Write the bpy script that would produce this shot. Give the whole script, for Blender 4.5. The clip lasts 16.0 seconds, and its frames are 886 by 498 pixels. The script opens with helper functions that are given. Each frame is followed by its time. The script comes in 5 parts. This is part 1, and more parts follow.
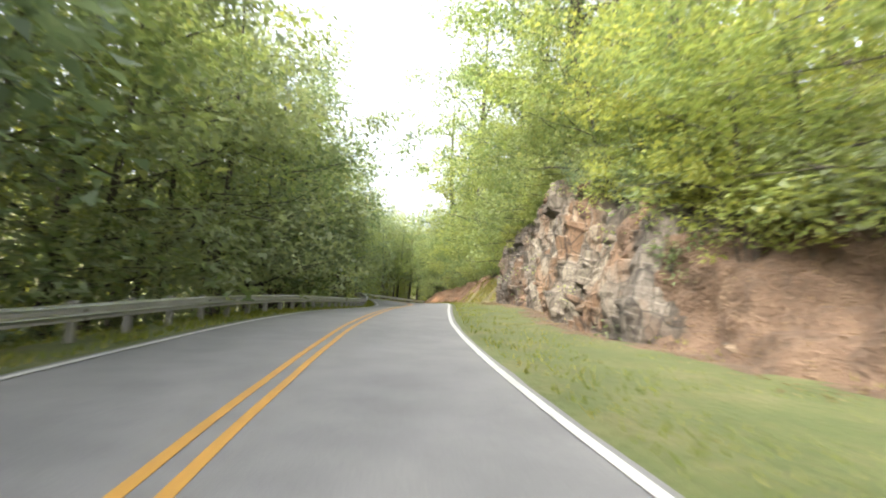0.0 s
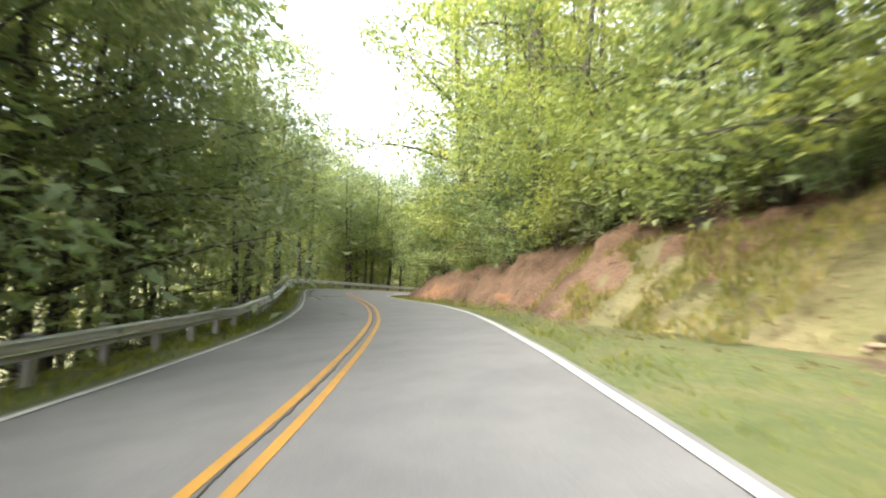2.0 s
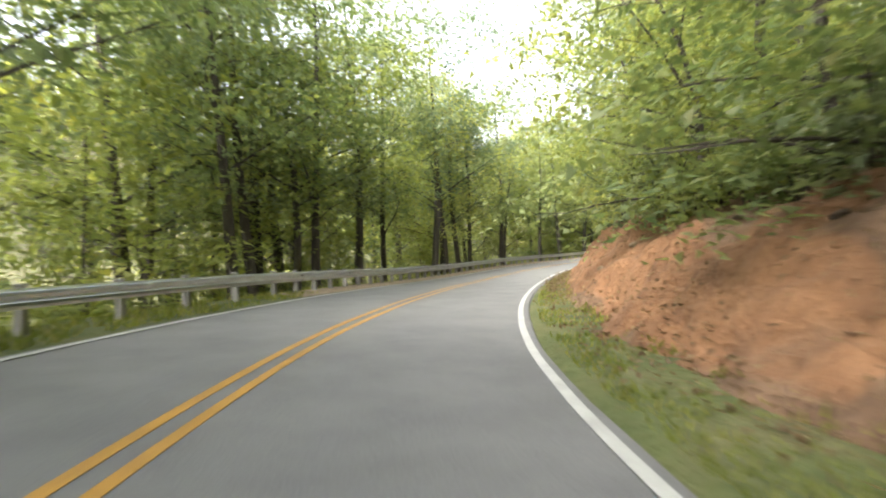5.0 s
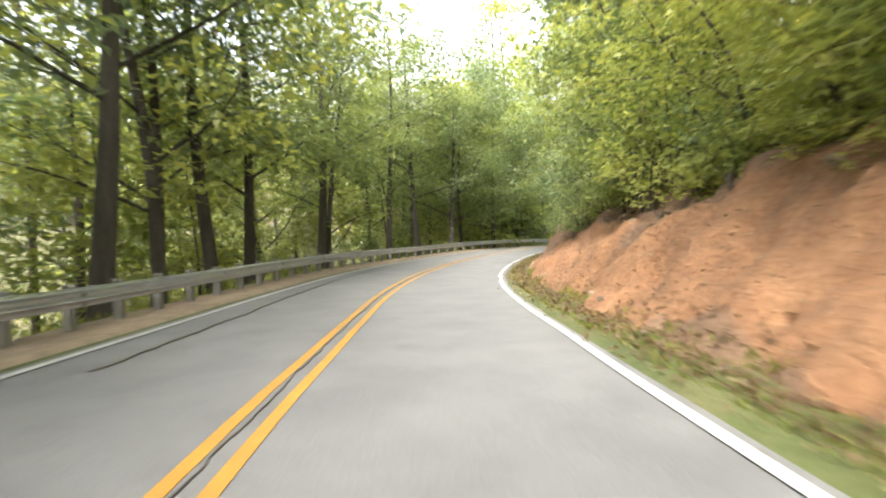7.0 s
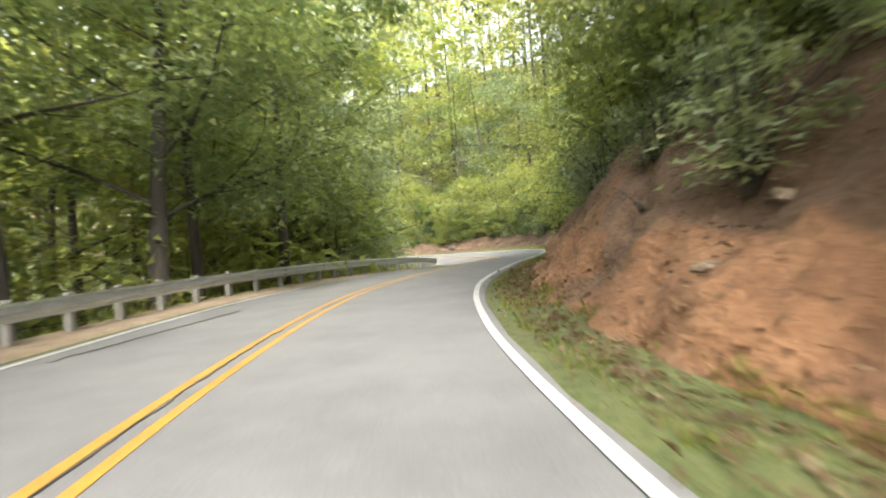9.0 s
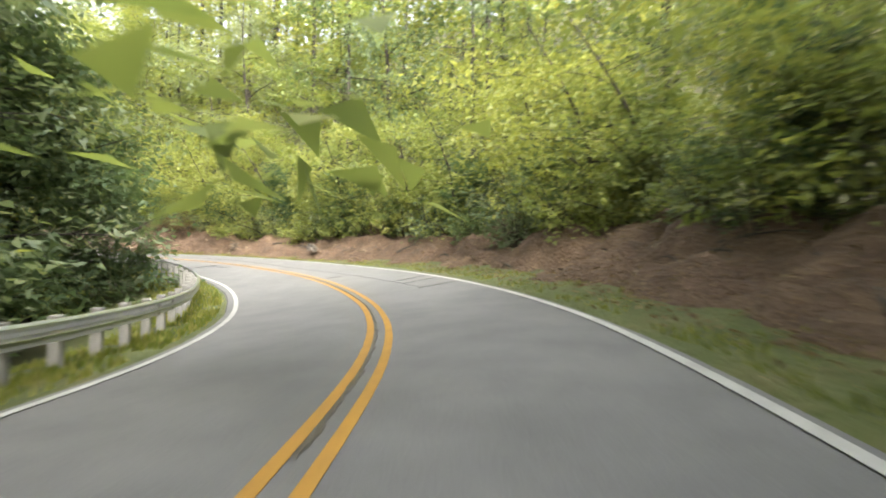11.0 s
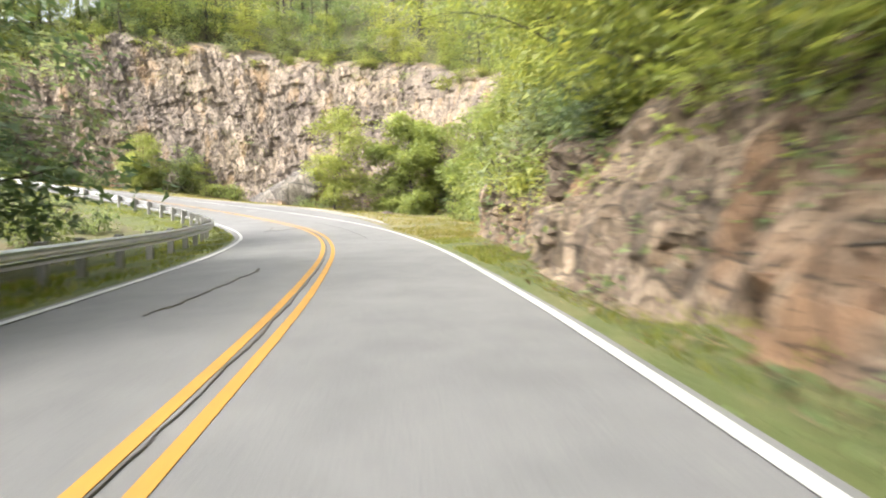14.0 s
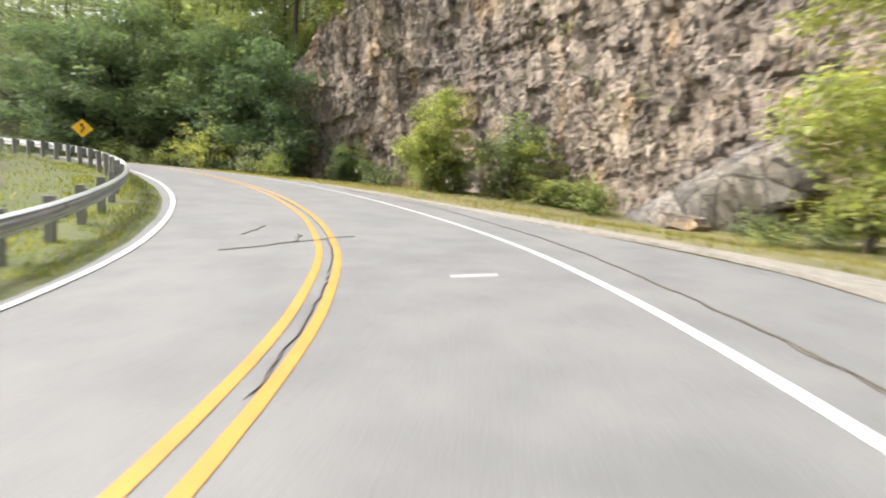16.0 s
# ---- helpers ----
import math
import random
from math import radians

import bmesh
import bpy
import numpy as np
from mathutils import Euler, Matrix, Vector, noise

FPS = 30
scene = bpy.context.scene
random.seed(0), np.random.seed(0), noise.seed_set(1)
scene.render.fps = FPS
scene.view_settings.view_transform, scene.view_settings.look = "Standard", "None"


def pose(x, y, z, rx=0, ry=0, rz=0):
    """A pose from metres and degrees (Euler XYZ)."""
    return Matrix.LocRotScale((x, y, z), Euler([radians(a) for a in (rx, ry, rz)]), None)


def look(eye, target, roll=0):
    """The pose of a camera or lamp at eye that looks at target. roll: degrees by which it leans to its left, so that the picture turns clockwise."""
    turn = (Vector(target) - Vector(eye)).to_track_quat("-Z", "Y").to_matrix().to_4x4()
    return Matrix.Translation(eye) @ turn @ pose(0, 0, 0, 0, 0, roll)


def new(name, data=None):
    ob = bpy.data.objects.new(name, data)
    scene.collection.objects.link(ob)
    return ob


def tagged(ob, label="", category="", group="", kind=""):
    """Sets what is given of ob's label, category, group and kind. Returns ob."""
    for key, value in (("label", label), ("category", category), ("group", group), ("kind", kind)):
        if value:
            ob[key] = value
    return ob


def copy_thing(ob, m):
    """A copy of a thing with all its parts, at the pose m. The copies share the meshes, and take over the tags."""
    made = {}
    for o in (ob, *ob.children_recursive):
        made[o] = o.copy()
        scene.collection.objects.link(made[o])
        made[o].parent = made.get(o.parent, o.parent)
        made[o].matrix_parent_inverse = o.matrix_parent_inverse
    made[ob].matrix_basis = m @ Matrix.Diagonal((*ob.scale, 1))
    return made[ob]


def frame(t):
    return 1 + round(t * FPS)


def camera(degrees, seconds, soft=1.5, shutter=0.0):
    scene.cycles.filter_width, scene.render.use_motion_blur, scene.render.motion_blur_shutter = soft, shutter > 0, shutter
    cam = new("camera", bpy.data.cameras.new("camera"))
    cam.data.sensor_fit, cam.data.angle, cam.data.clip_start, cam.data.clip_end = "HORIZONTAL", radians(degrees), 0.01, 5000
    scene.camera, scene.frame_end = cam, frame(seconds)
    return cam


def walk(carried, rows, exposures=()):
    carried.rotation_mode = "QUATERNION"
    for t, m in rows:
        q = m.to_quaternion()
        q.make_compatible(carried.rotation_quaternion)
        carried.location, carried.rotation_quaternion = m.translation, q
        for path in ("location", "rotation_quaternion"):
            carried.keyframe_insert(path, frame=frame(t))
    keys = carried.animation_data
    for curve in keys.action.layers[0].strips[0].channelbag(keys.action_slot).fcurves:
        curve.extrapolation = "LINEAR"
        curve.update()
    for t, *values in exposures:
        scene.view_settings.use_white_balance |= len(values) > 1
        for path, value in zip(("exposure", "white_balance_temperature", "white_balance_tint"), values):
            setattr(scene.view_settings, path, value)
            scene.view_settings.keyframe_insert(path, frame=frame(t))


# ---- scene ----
cam = camera(81.2, 16.0, soft=1.9, shutter=0.3)
PATH = [  # seconds, eye, yaw, pitch, roll
    (0.0, (1.30, 0.00, 1.29), -6.20, 5.94, 3.23),
    (0.5, (1.47, 8.06, 1.50), -7.78, 5.45, 2.56),
    (1.0, (1.86, 16.10, 1.78), -9.12, 4.41, 2.08),
    (1.5, (2.64, 24.28, 2.04), -8.97, 4.12, 2.34),
    (2.0, (3.63, 32.62, 2.22), -8.00, 3.75, 2.02),
    (2.5, (4.54, 41.01, 2.28), -5.96, 3.73, 1.43),
    (3.0, (5.08, 49.22, 2.33), -2.53, 3.64, 2.55),
    (3.5, (5.03, 56.93, 2.34), 0.06, 2.55, 1.61),
    (4.0, (4.55, 63.85, 2.32), -0.86, 1.85, -0.72),
    (4.5, (3.96, 70.35, 2.32), -7.02, 0.61, -3.12),
    (5.0, (3.76, 76.43, 2.28), -14.22, 0.20, -2.74),
    (5.5, (4.86, 82.31, 2.22), -23.89, -0.21, -2.35),
    (6.0, (6.87, 88.23, 2.14), -29.37, -0.62, -1.97),
    (6.5, (9.56, 94.14, 2.05), -32.25, -1.04, -1.58),
    (7.0, (12.81, 100.00, 1.95), -33.40, -1.45, -2.10),
    (7.5, (16.49, 105.79, 1.84), -39.26, -0.59, -1.34),
    (8.0, (20.44, 111.37, 1.75), -45.23, -0.29, -1.47),
    (8.5, (24.80, 116.50, 1.68), -51.02, -0.55, -3.55),
    (9.0, (29.61, 121.22, 1.69), -56.77, -0.40, -4.57),
    (9.2, (31.60, 122.85, 1.70), -59.30, 0.10, -4.90),
    (9.5, (34.84, 125.60, 1.76), -62.30, -0.52, -3.17),
    (10.0, (40.57, 129.30, 1.87), -67.43, -0.63, -1.77),
    (10.5, (47.17, 131.77, 1.96), -72.46, -0.74, -0.37),
    (11.0, (54.40, 133.72, 1.97), -67.17, -0.86, 1.03),
    (11.5, (61.65, 136.65, 1.90), -52.12, -0.97, 2.43),
    (12.0, (68.25, 141.46, 1.80), -42.89, -2.59, 5.24),
    (12.5, (73.96, 148.00, 1.77), -31.61, -5.21, 4.33),
    (13.0, (77.66, 156.40, 1.84), -20.85, -6.41, 2.57),
    (13.5, (79.20, 165.79, 1.88), -11.12, -6.09, 1.81),
    (14.0, (79.35, 175.22, 1.81), -3.36, -5.34, 0.52),
    (14.5, (78.87, 184.28, 1.69), 4.51, -5.31, 1.07),
    (15.0, (77.70, 192.87, 1.61), 14.38, -5.28, 1.41),
    (15.5, (75.50, 200.77, 1.63), 26.79, -5.28, 1.81),
    (16.0, (71.80, 207.70, 1.81), 41.04, -4.79, 2.06),
]
EXPOSURES = [(0.0, 2.6), (0.5, 2.65), (1.0, 2.7), (2.0, 2.8), (2.5, 2.8), (3.0, 2.85), (3.5, 2.85), (4.0, 2.85), (4.5, 2.8), (7.0, 2.8), (7.5, 2.75), (8.0, 2.7), (9.0, 2.68), (11.5, 2.64), (12.0, 2.42), (12.5, 2.3), (13.0, 2.3), (13.5, 2.3), (14.0, 2.3), (14.5, 2.2), (15.0, 2.05), (15.5, 1.95), (16.0, 1.9)]
walk(cam, [(t, pose(*eye, 90 + pitch, 0, yaw) @ pose(0, 0, 0, 0, 0, roll)) for t, eye, yaw, pitch, roll in PATH],
     exposures=EXPOSURES)

# ---- light: hazy afternoon sky, soft sun over the left-hand woods ----
SUN_FROM = Vector((-0.64, -0.60, 0.92)).normalized()
world = bpy.data.worlds.new("sky")
scene.world = world
world.use_nodes = True
wn = world.node_tree.nodes
sky = wn.new("ShaderNodeTexSky")
sky.sky_type, sky.sun_disc = "NISHITA", False
sky.sun_elevation = math.asin(SUN_FROM.z)
sky.sun_rotation = math.atan2(SUN_FROM.x, SUN_FROM.y)
sky.air_density, sky.dust_density, sky.ozone_density = 1.0, 6.0, 1.0
wn["Background"].inputs["Strength"].default_value = 0.15
haze = wn.new("ShaderNodeHueSaturation")
haze.inputs["Saturation"].default_value = 0.35
world.node_tree.links.new(sky.outputs["Color"], haze.inputs["Color"])
world.node_tree.links.new(haze.outputs["Color"], wn["Background"].inputs["Color"])
sun = new("sun", bpy.data.lights.new("sun", "SUN"))
sun.data.energy, sun.data.angle, sun.data.color = 1.35, radians(14), (1.0, 0.94, 0.80)
sun.matrix_world = look(SUN_FROM * 200, (0, 0, 0))

# ---- materials ----
def material(name):
    m = bpy.data.materials.new(name)
    m.use_nodes = True
    t = m.node_tree
    return m, t, t.nodes["Principled BSDF"]


def add(t, kind, **values):
    n = t.nodes.new(kind)
    for k, v in values.items():
        n.inputs[k].default_value = v
    return n


def noise_of(t, scale, detail=4.0, stretch=(1, 1, 1), rough=0.55):
    """World-sized noise: object coordinates in metres, stretched."""
    co = t.nodes.new("ShaderNodeTexCoord")
    mp = add(t, "ShaderNodeMapping", Scale=stretch)
    t.links.new(co.outputs["Object"], mp.inputs["Vector"])
    n = add(t, "ShaderNodeTexNoise", Scale=scale, Detail=detail, Roughness=rough)
    t.links.new(mp.outputs["Vector"], n.inputs["Vector"])
    return n.outputs["Fac"]


def ramp(t, fac, stops):
    r = t.nodes.new("ShaderNodeValToRGB")
    e = r.color_ramp.elements
    while len(e) < len(stops):
        e.new(0.5)
    for k, (p, c) in enumerate(stops):
        e[k].position, e[k].color = p, (*c, 1)
    t.links.new(fac, r.inputs["Fac"])
    return r.outputs["Color"]


def mix(t, fac, a, b, how="MIX"):
    m = t.nodes.new("ShaderNodeMix")
    m.data_type, m.blend_type = "RGBA", how
    for sock, v in ((m.inputs["Factor"], fac), (m.inputs["A"], a), (m.inputs["B"], b)):
        if isinstance(v, (int, float)):
            sock.default_value = v
        elif isinstance(v, tuple):
            sock.default_value = (*v, 1)
        else:
            t.links.new(v, sock)
    return m.outputs["Result"]


def bump(t, bsdf, height, strength, distance):
    b = add(t, "ShaderNodeBump", Strength=strength, Distance=distance)
    t.links.new(height, b.inputs["Height"])
    t.links.new(b.outputs["Normal"], bsdf.inputs["Normal"])


def asphalt_material():
    m, t, b = material("worn_asphalt")
    grain = noise_of(t, 55, 3)
    blotch = noise_of(t, 0.35, 5)
    streak = noise_of(t, 1.1, 4)
    c = ramp(t, grain, [(0.3, (0.062, 0.063, 0.066)), (0.5, (0.116, 0.117, 0.121)), (0.75, (0.190, 0.190, 0.190))])
    c = mix(t, 0.5, c, ramp(t, blotch, [(0.3, (0.090, 0.091, 0.095)), (0.7, (0.148, 0.148, 0.150))]))
    c = mix(t, 0.35, c, ramp(t, streak, [(0.35, (0.080, 0.081, 0.085)), (0.65, (0.152, 0.152, 0.154))]))
    t.links.new(c, b.inputs["Base Color"])
    b.inputs["Roughness"].default_value = 0.85
    bump(t, b, grain, 0.35, 0.01)
    return m


def plain_material(name, dark, light, scale, rough=0.8, bumps=0.3, depth=0.02, stretch=(1, 1, 1), metal=0.0, mid=None, detail=5.0):
    """Two or three colours over noise at two sizes, with fine relief."""
    m, t, b = material(name)
    big, fine = noise_of(t, scale, detail, stretch), noise_of(t, scale * 9, 4, stretch)
    stops = [(0.28, dark), (0.72, light)] if mid is None else [(0.25, dark), (0.5, mid), (0.75, light)]
    c = mix(t, 0.4, ramp(t, big, stops), ramp(t, fine, stops))
    t.links.new(c, b.inputs["Base Color"])
    b.inputs["Roughness"].default_value, b.inputs["Metallic"].default_value = rough, metal
    bump(t, b, fine, bumps, depth)
    return m


def rock_material(name, dark, mid, light, stain, stain_at=0.58, grit=0.5, block=0.8):
    """Jointed rock: angular blocks of their own tone and tilt at three sizes, rusty stains, pale runs, dark cracks."""
    m, t, b = material(name)
    co = t.nodes.new("ShaderNodeTexCoord")
    mp = add(t, "ShaderNodeMapping", Scale=(1.0, 1.0, 0.55), Rotation=(0.16, 0.12, 0.3))
    t.links.new(co.outputs["Object"], mp.inputs["Vector"])
    warp = add(t, "ShaderNodeTexNoise", Scale=1.1, Detail=4.0)
    t.links.new(mp.outputs["Vector"], warp.inputs["Vector"])
    place_in = mix(t, 0.16, mp.outputs["Vector"], warp.outputs["Color"], "ADD")

    def vector(how, one, two):
        n = t.nodes.new("ShaderNodeVectorMath")
        n.operation = how
        for sock, v in zip(n.inputs, (one, two)):
            if isinstance(v, tuple):
                sock.default_value = v
            else:
                t.links.new(v, sock)
        return n.outputs["Value"] if how == "DOT_PRODUCT" else n.outputs["Vector"]

    def total(one, two, weight):
        n = t.nodes.new("ShaderNodeMath")
        n.operation = "MULTIPLY_ADD"
        t.links.new(two, n.inputs[0])
        n.inputs[1].default_value = weight
        if one is None:
            n.inputs[2].default_value = 0
        else:
            t.links.new(one, n.inputs[2])
        return n.outputs["Value"]
    tones = [(0.0, dark), (0.22, tuple(0.62 * k for k in mid)), (0.5, mid), (0.78, tuple(0.5 * (k + l) for k, l in zip(mid, light))), (1.0, light)]
    c, height, cracks = None, None, None
    for scale, share, relief in ((block, 1.0, 1.0), (block * 2.6, 0.45, 0.42), (block * 6.5, 0.26, 0.17)):
        cell = add(t, "ShaderNodeTexVoronoi", Scale=scale, Randomness=0.9)
        edge = add(t, "ShaderNodeTexVoronoi", Scale=scale, Randomness=0.9)
        edge.feature = "DISTANCE_TO_EDGE"
        for n in (cell, edge):
            t.links.new(place_in, n.inputs["Vector"])
        tone = add(t, "ShaderNodeSeparateColor")
        t.links.new(cell.outputs["Color"], tone.inputs["Color"])
        shade = ramp(t, tone.outputs["Green"], tones)
        c = shade if c is None else mix(t, share, c, shade)
        tilt = vector("DOT_PRODUCT", vector("SUBTRACT", cell.outputs["Color"], (0.5, 0.5, 0.5)), vector("SUBTRACT", place_in, cell.outputs["Position"]))
        height = total(total(height, tilt, 1.6), tone.outputs["Red"], 0.22 * relief)
        seam = ramp(t, edge.outputs["Distance"], [(0.0, (0.85, 0.85, 0.85)), (0.035, (0, 0, 0))])
        cracks = seam if cracks is None else mix(t, 1.0, cracks, seam, "LIGHTEN")
    fine = noise_of(t, 7, 8, rough=0.68)
    c = mix(t, grit, c, ramp(t, fine, [(0.38, dark), (0.5, mid), (0.62, light)]))
    c = mix(t, ramp(t, noise_of(t, 0.5, 6, (1, 1, 0.45)), [(stain_at, (0, 0, 0)), (stain_at + 0.10, (0.8, 0.8, 0.8))]), c, stain)
    runs = ramp(t, noise_of(t, 2.6, 4, (1, 1, 0.10)), [(0.58, (0, 0, 0)), (0.70, (0.7, 0.7, 0.7))])
    c = mix(t, runs, c, tuple(1.12 * k for k in light))
    wide = ramp(t, noise_of(t, 0.16, 4), [(0.36, (0.70, 0.68, 0.72)), (0.64, (1.15, 1.10, 1.03))])
    c = mix(t, 1.0, c, wide, "MULTIPLY")
    c = mix(t, cracks, c, tuple(0.5 * k for k in dark))
    t.links.new(c, b.inputs["Base Color"])
    b.inputs["Roughness"].default_value = 0.88
    bump(t, b, total(height, fine, 0.10), 0.85, 0.55)
    return m


def leaf_material(name, dark, light, turned=None, share=0.06, gloss=0.5):
    """Leaves that let light through, each of its own green."""
    m, t, b = material(name)
    geo = t.nodes.new("ShaderNodeNewGeometry")
    info = t.nodes.new("ShaderNodeObjectInfo")
    each = ramp(t, geo.outputs["Random Per Island"], [(0.0, dark), (1.0 - share * 1.5, light), (1.0 - share, light if turned is None else turned)])
    spray = ramp(t, noise_of(t, 0.55, 3), [(0.34, dark), (0.66, light)])
    c = mix(t, 0.55, each, spray)
    tint = ramp(t, info.outputs["Random"], [(0.0, (0.92, 1.01, 1.06)), (1.0, (1.48, 1.38, 1.28))])
    c = mix(t, 1.0, c, tint, "MULTIPLY")
    t.links.new(c, b.inputs["Base Color"])
    b.inputs["Roughness"].default_value, b.inputs["Specular IOR Level"].default_value = 0.55, gloss
    through_leaf = t.nodes.new("ShaderNodeBsdfTranslucent")
    t.links.new(mix(t, 1.0, c, (1.34, 1.30, 0.82), "MULTIPLY"), through_leaf.inputs["Color"])
    both = t.nodes.new("ShaderNodeMixShader")
    both.inputs["Fac"].default_value = 0.54
    t.links.new(b.outputs["BSDF"], both.inputs[1])
    t.links.new(through_leaf.outputs["BSDF"], both.inputs[2])
    t.links.new(both.outputs["Shader"], t.nodes["Material Output"].inputs["Surface"])
    return m


def clay_material():
    """Red clay broken by brown soil, part of it painted shade, pale crumbs and dark roots."""
    m, t, b = material("red_clay")
    big, mid, fine = noise_of(t, 0.32, 6), noise_of(t, 1.7, 6, (1, 1, 0.6)), noise_of(t, 11, 6)
    red = ramp(t, mid, [(0.28, (0.092, 0.042, 0.019)), (0.5, (0.195, 0.090, 0.040)), (0.74, (0.29, 0.152, 0.076))])
    soil = ramp(t, mid, [(0.3, (0.042, 0.026, 0.017)), (0.5, (0.088, 0.054, 0.034)), (0.72, (0.165, 0.104, 0.066))])
    share = t.nodes.new("ShaderNodeAttribute")
    share.attribute_name = "soil"
    covered = t.nodes.new("ShaderNodeMath")
    covered.operation = "MULTIPLY_ADD"
    covered.inputs[1].default_value = 1.0
    t.links.new(share.outputs["Fac"], covered.inputs[0])
    t.links.new(mix(t, 0.45, big, mid), covered.inputs[2])
    c = mix(t, ramp(t, covered.outputs["Value"], [(0.52, (0, 0, 0)), (0.72, (1, 1, 1))]), red, soil)
    c = mix(t, 0.36, c, ramp(t, fine, [(0.3, (0.062, 0.038, 0.023)), (0.5, (0.165, 0.090, 0.050)), (0.72, (0.28, 0.168, 0.098))]))
    t.links.new(c, b.inputs["Base Color"])
    b.inputs["Roughness"].default_value = 0.95
    bump(t, b, fine, 0.9, 0.09)
    return m


ASPHALT = asphalt_material()
YELLOW = plain_material("yellow_road_paint", (0.23, 0.125, 0.026), (0.38, 0.195, 0.026), 3, 0.7, 0.3, 0.004)
WHITE = plain_material("white_road_paint", (0.24, 0.24, 0.24), (0.42, 0.42, 0.415), 3, 0.7, 0.3, 0.004)
TAR_FADED = plain_material("faded_tar_seam", (0.075, 0.075, 0.077), (0.15, 0.15, 0.152), 4, 0.7)
TAR = plain_material("tar_filled_crack", (0.032, 0.028, 0.024), (0.085, 0.075, 0.065), 4, 0.6)
GRAVEL = plain_material("pale_gravel", (0.12, 0.108, 0.096), (0.27, 0.25, 0.225), 6, 0.95, 0.8, 0.03)
GRASS_SOIL = plain_material("mown_grass_ground", (0.036, 0.052, 0.013), (0.120, 0.102, 0.048), 0.9, 0.95, 1.0, 0.07, mid=(0.062, 0.076, 0.021), detail=10)
DRY_GRASS_SOIL = plain_material("straw_coloured_grass_ground", (0.060, 0.066, 0.024), (0.195, 0.150, 0.088), 0.8, 0.95, 1.0, 0.07, mid=(0.115, 0.106, 0.044), detail=10)
MEADOW_SOIL = plain_material("grass_and_brown_earth", (0.045, 0.058, 0.020), (0.135, 0.086, 0.056), 0.35, 0.95, 1.0, 0.07, mid=(0.080, 0.080, 0.034), detail=9)
FOREST_SOIL = plain_material("leaf_strewn_forest_floor", (0.040, 0.040, 0.02), (0.115, 0.088, 0.052), 0.9, 0.95, 0.8, 0.06, mid=(0.062, 0.066, 0.028))
CLAY = clay_material()
LITTER = plain_material("leaf_litter_soil", (0.034, 0.023, 0.016), (0.215, 0.145, 0.096), 1.1, 0.95, 1.0, 0.16, mid=(0.098, 0.061, 0.039), detail=10)
DIRT = plain_material("tan_dirt", (0.13, 0.095, 0.065), (0.33, 0.26, 0.19), 2.2, 0.95, 0.9, 0.04, mid=(0.22, 0.165, 0.115), detail=8)
ROCK_GREY = rock_material("jointed_grey_rock", (0.052, 0.043, 0.040), (0.180, 0.148, 0.122), (0.335, 0.285, 0.230), (0.29, 0.205, 0.125), 0.54, 0.22)
ROCK_PALE = rock_material("pale_stained_rock", (0.028, 0.023, 0.019), (0.092, 0.077, 0.061), (0.240, 0.222, 0.188), (0.125, 0.074, 0.042), 0.50, 0.2, 0.6)
ROCK_SLAB = rock_material("smooth_grey_slab", (0.050, 0.046, 0.044), (0.150, 0.138, 0.127), (0.27, 0.252, 0.230), (0.19, 0.160, 0.130), 0.60, 0.2, 0.5)
ROCK_BROWN = rock_material("earthy_brown_rock", (0.027, 0.021, 0.016), (0.150, 0.112, 0.078), (0.34, 0.275, 0.205), (0.18, 0.105, 0.056), 0.54, 0.3, 1.2)
BARK = plain_material("grey_brown_bark", (0.020, 0.017, 0.014), (0.072, 0.061, 0.050), 4, 0.95, 0.9, 0.03, (1, 1, 0.2))
STEEL = plain_material("weathered_galvanised_steel", (0.46, 0.465, 0.48), (0.70, 0.705, 0.72), 2, 0.40, 0.02, 0.002, metal=1.0)
POST = plain_material("weathered_grey_post", (0.12, 0.117, 0.11), (0.30, 0.293, 0.28), 5, 0.85, 0.4, 0.01, (1, 1, 0.2))
LEAF = [
    # pale and greyed for a shaded leaf: windscreen haze is put into the colour
    leaf_material("hazed_green_leaves", (0.096, 0.132, 0.092), (0.196, 0.232, 0.146), (0.19, 0.20, 0.095)),
    leaf_material("green_leaves", (0.078, 0.117, 0.058), (0.180, 0.218, 0.098), (0.23, 0.22, 0.085)),
    leaf_material("yellow_green_leaves", (0.114, 0.147, 0.048), (0.262, 0.287, 0.096), (0.29, 0.275, 0.085), 0.05),
]
DEEP_LEAF = leaf_material("deep_green_leaves", (0.052, 0.086, 0.052), (0.120, 0.168, 0.088), (0.14, 0.16, 0.07))
GRASS = leaf_material("grass_blades", (0.060, 0.088, 0.019), (0.155, 0.175, 0.040), (0.29, 0.255, 0.12), 0.22, 0.12)
DRY_GRASS = leaf_material("dry_grass_blades", (0.082, 0.095, 0.030), (0.195, 0.180, 0.066), (0.29, 0.235, 0.125), 0.40, 0.12)
DRY_LEAF = leaf_material("fallen_leaves", (0.056, 0.034, 0.020), (0.165, 0.110, 0.070), (0.29, 0.23, 0.165), 0.12)

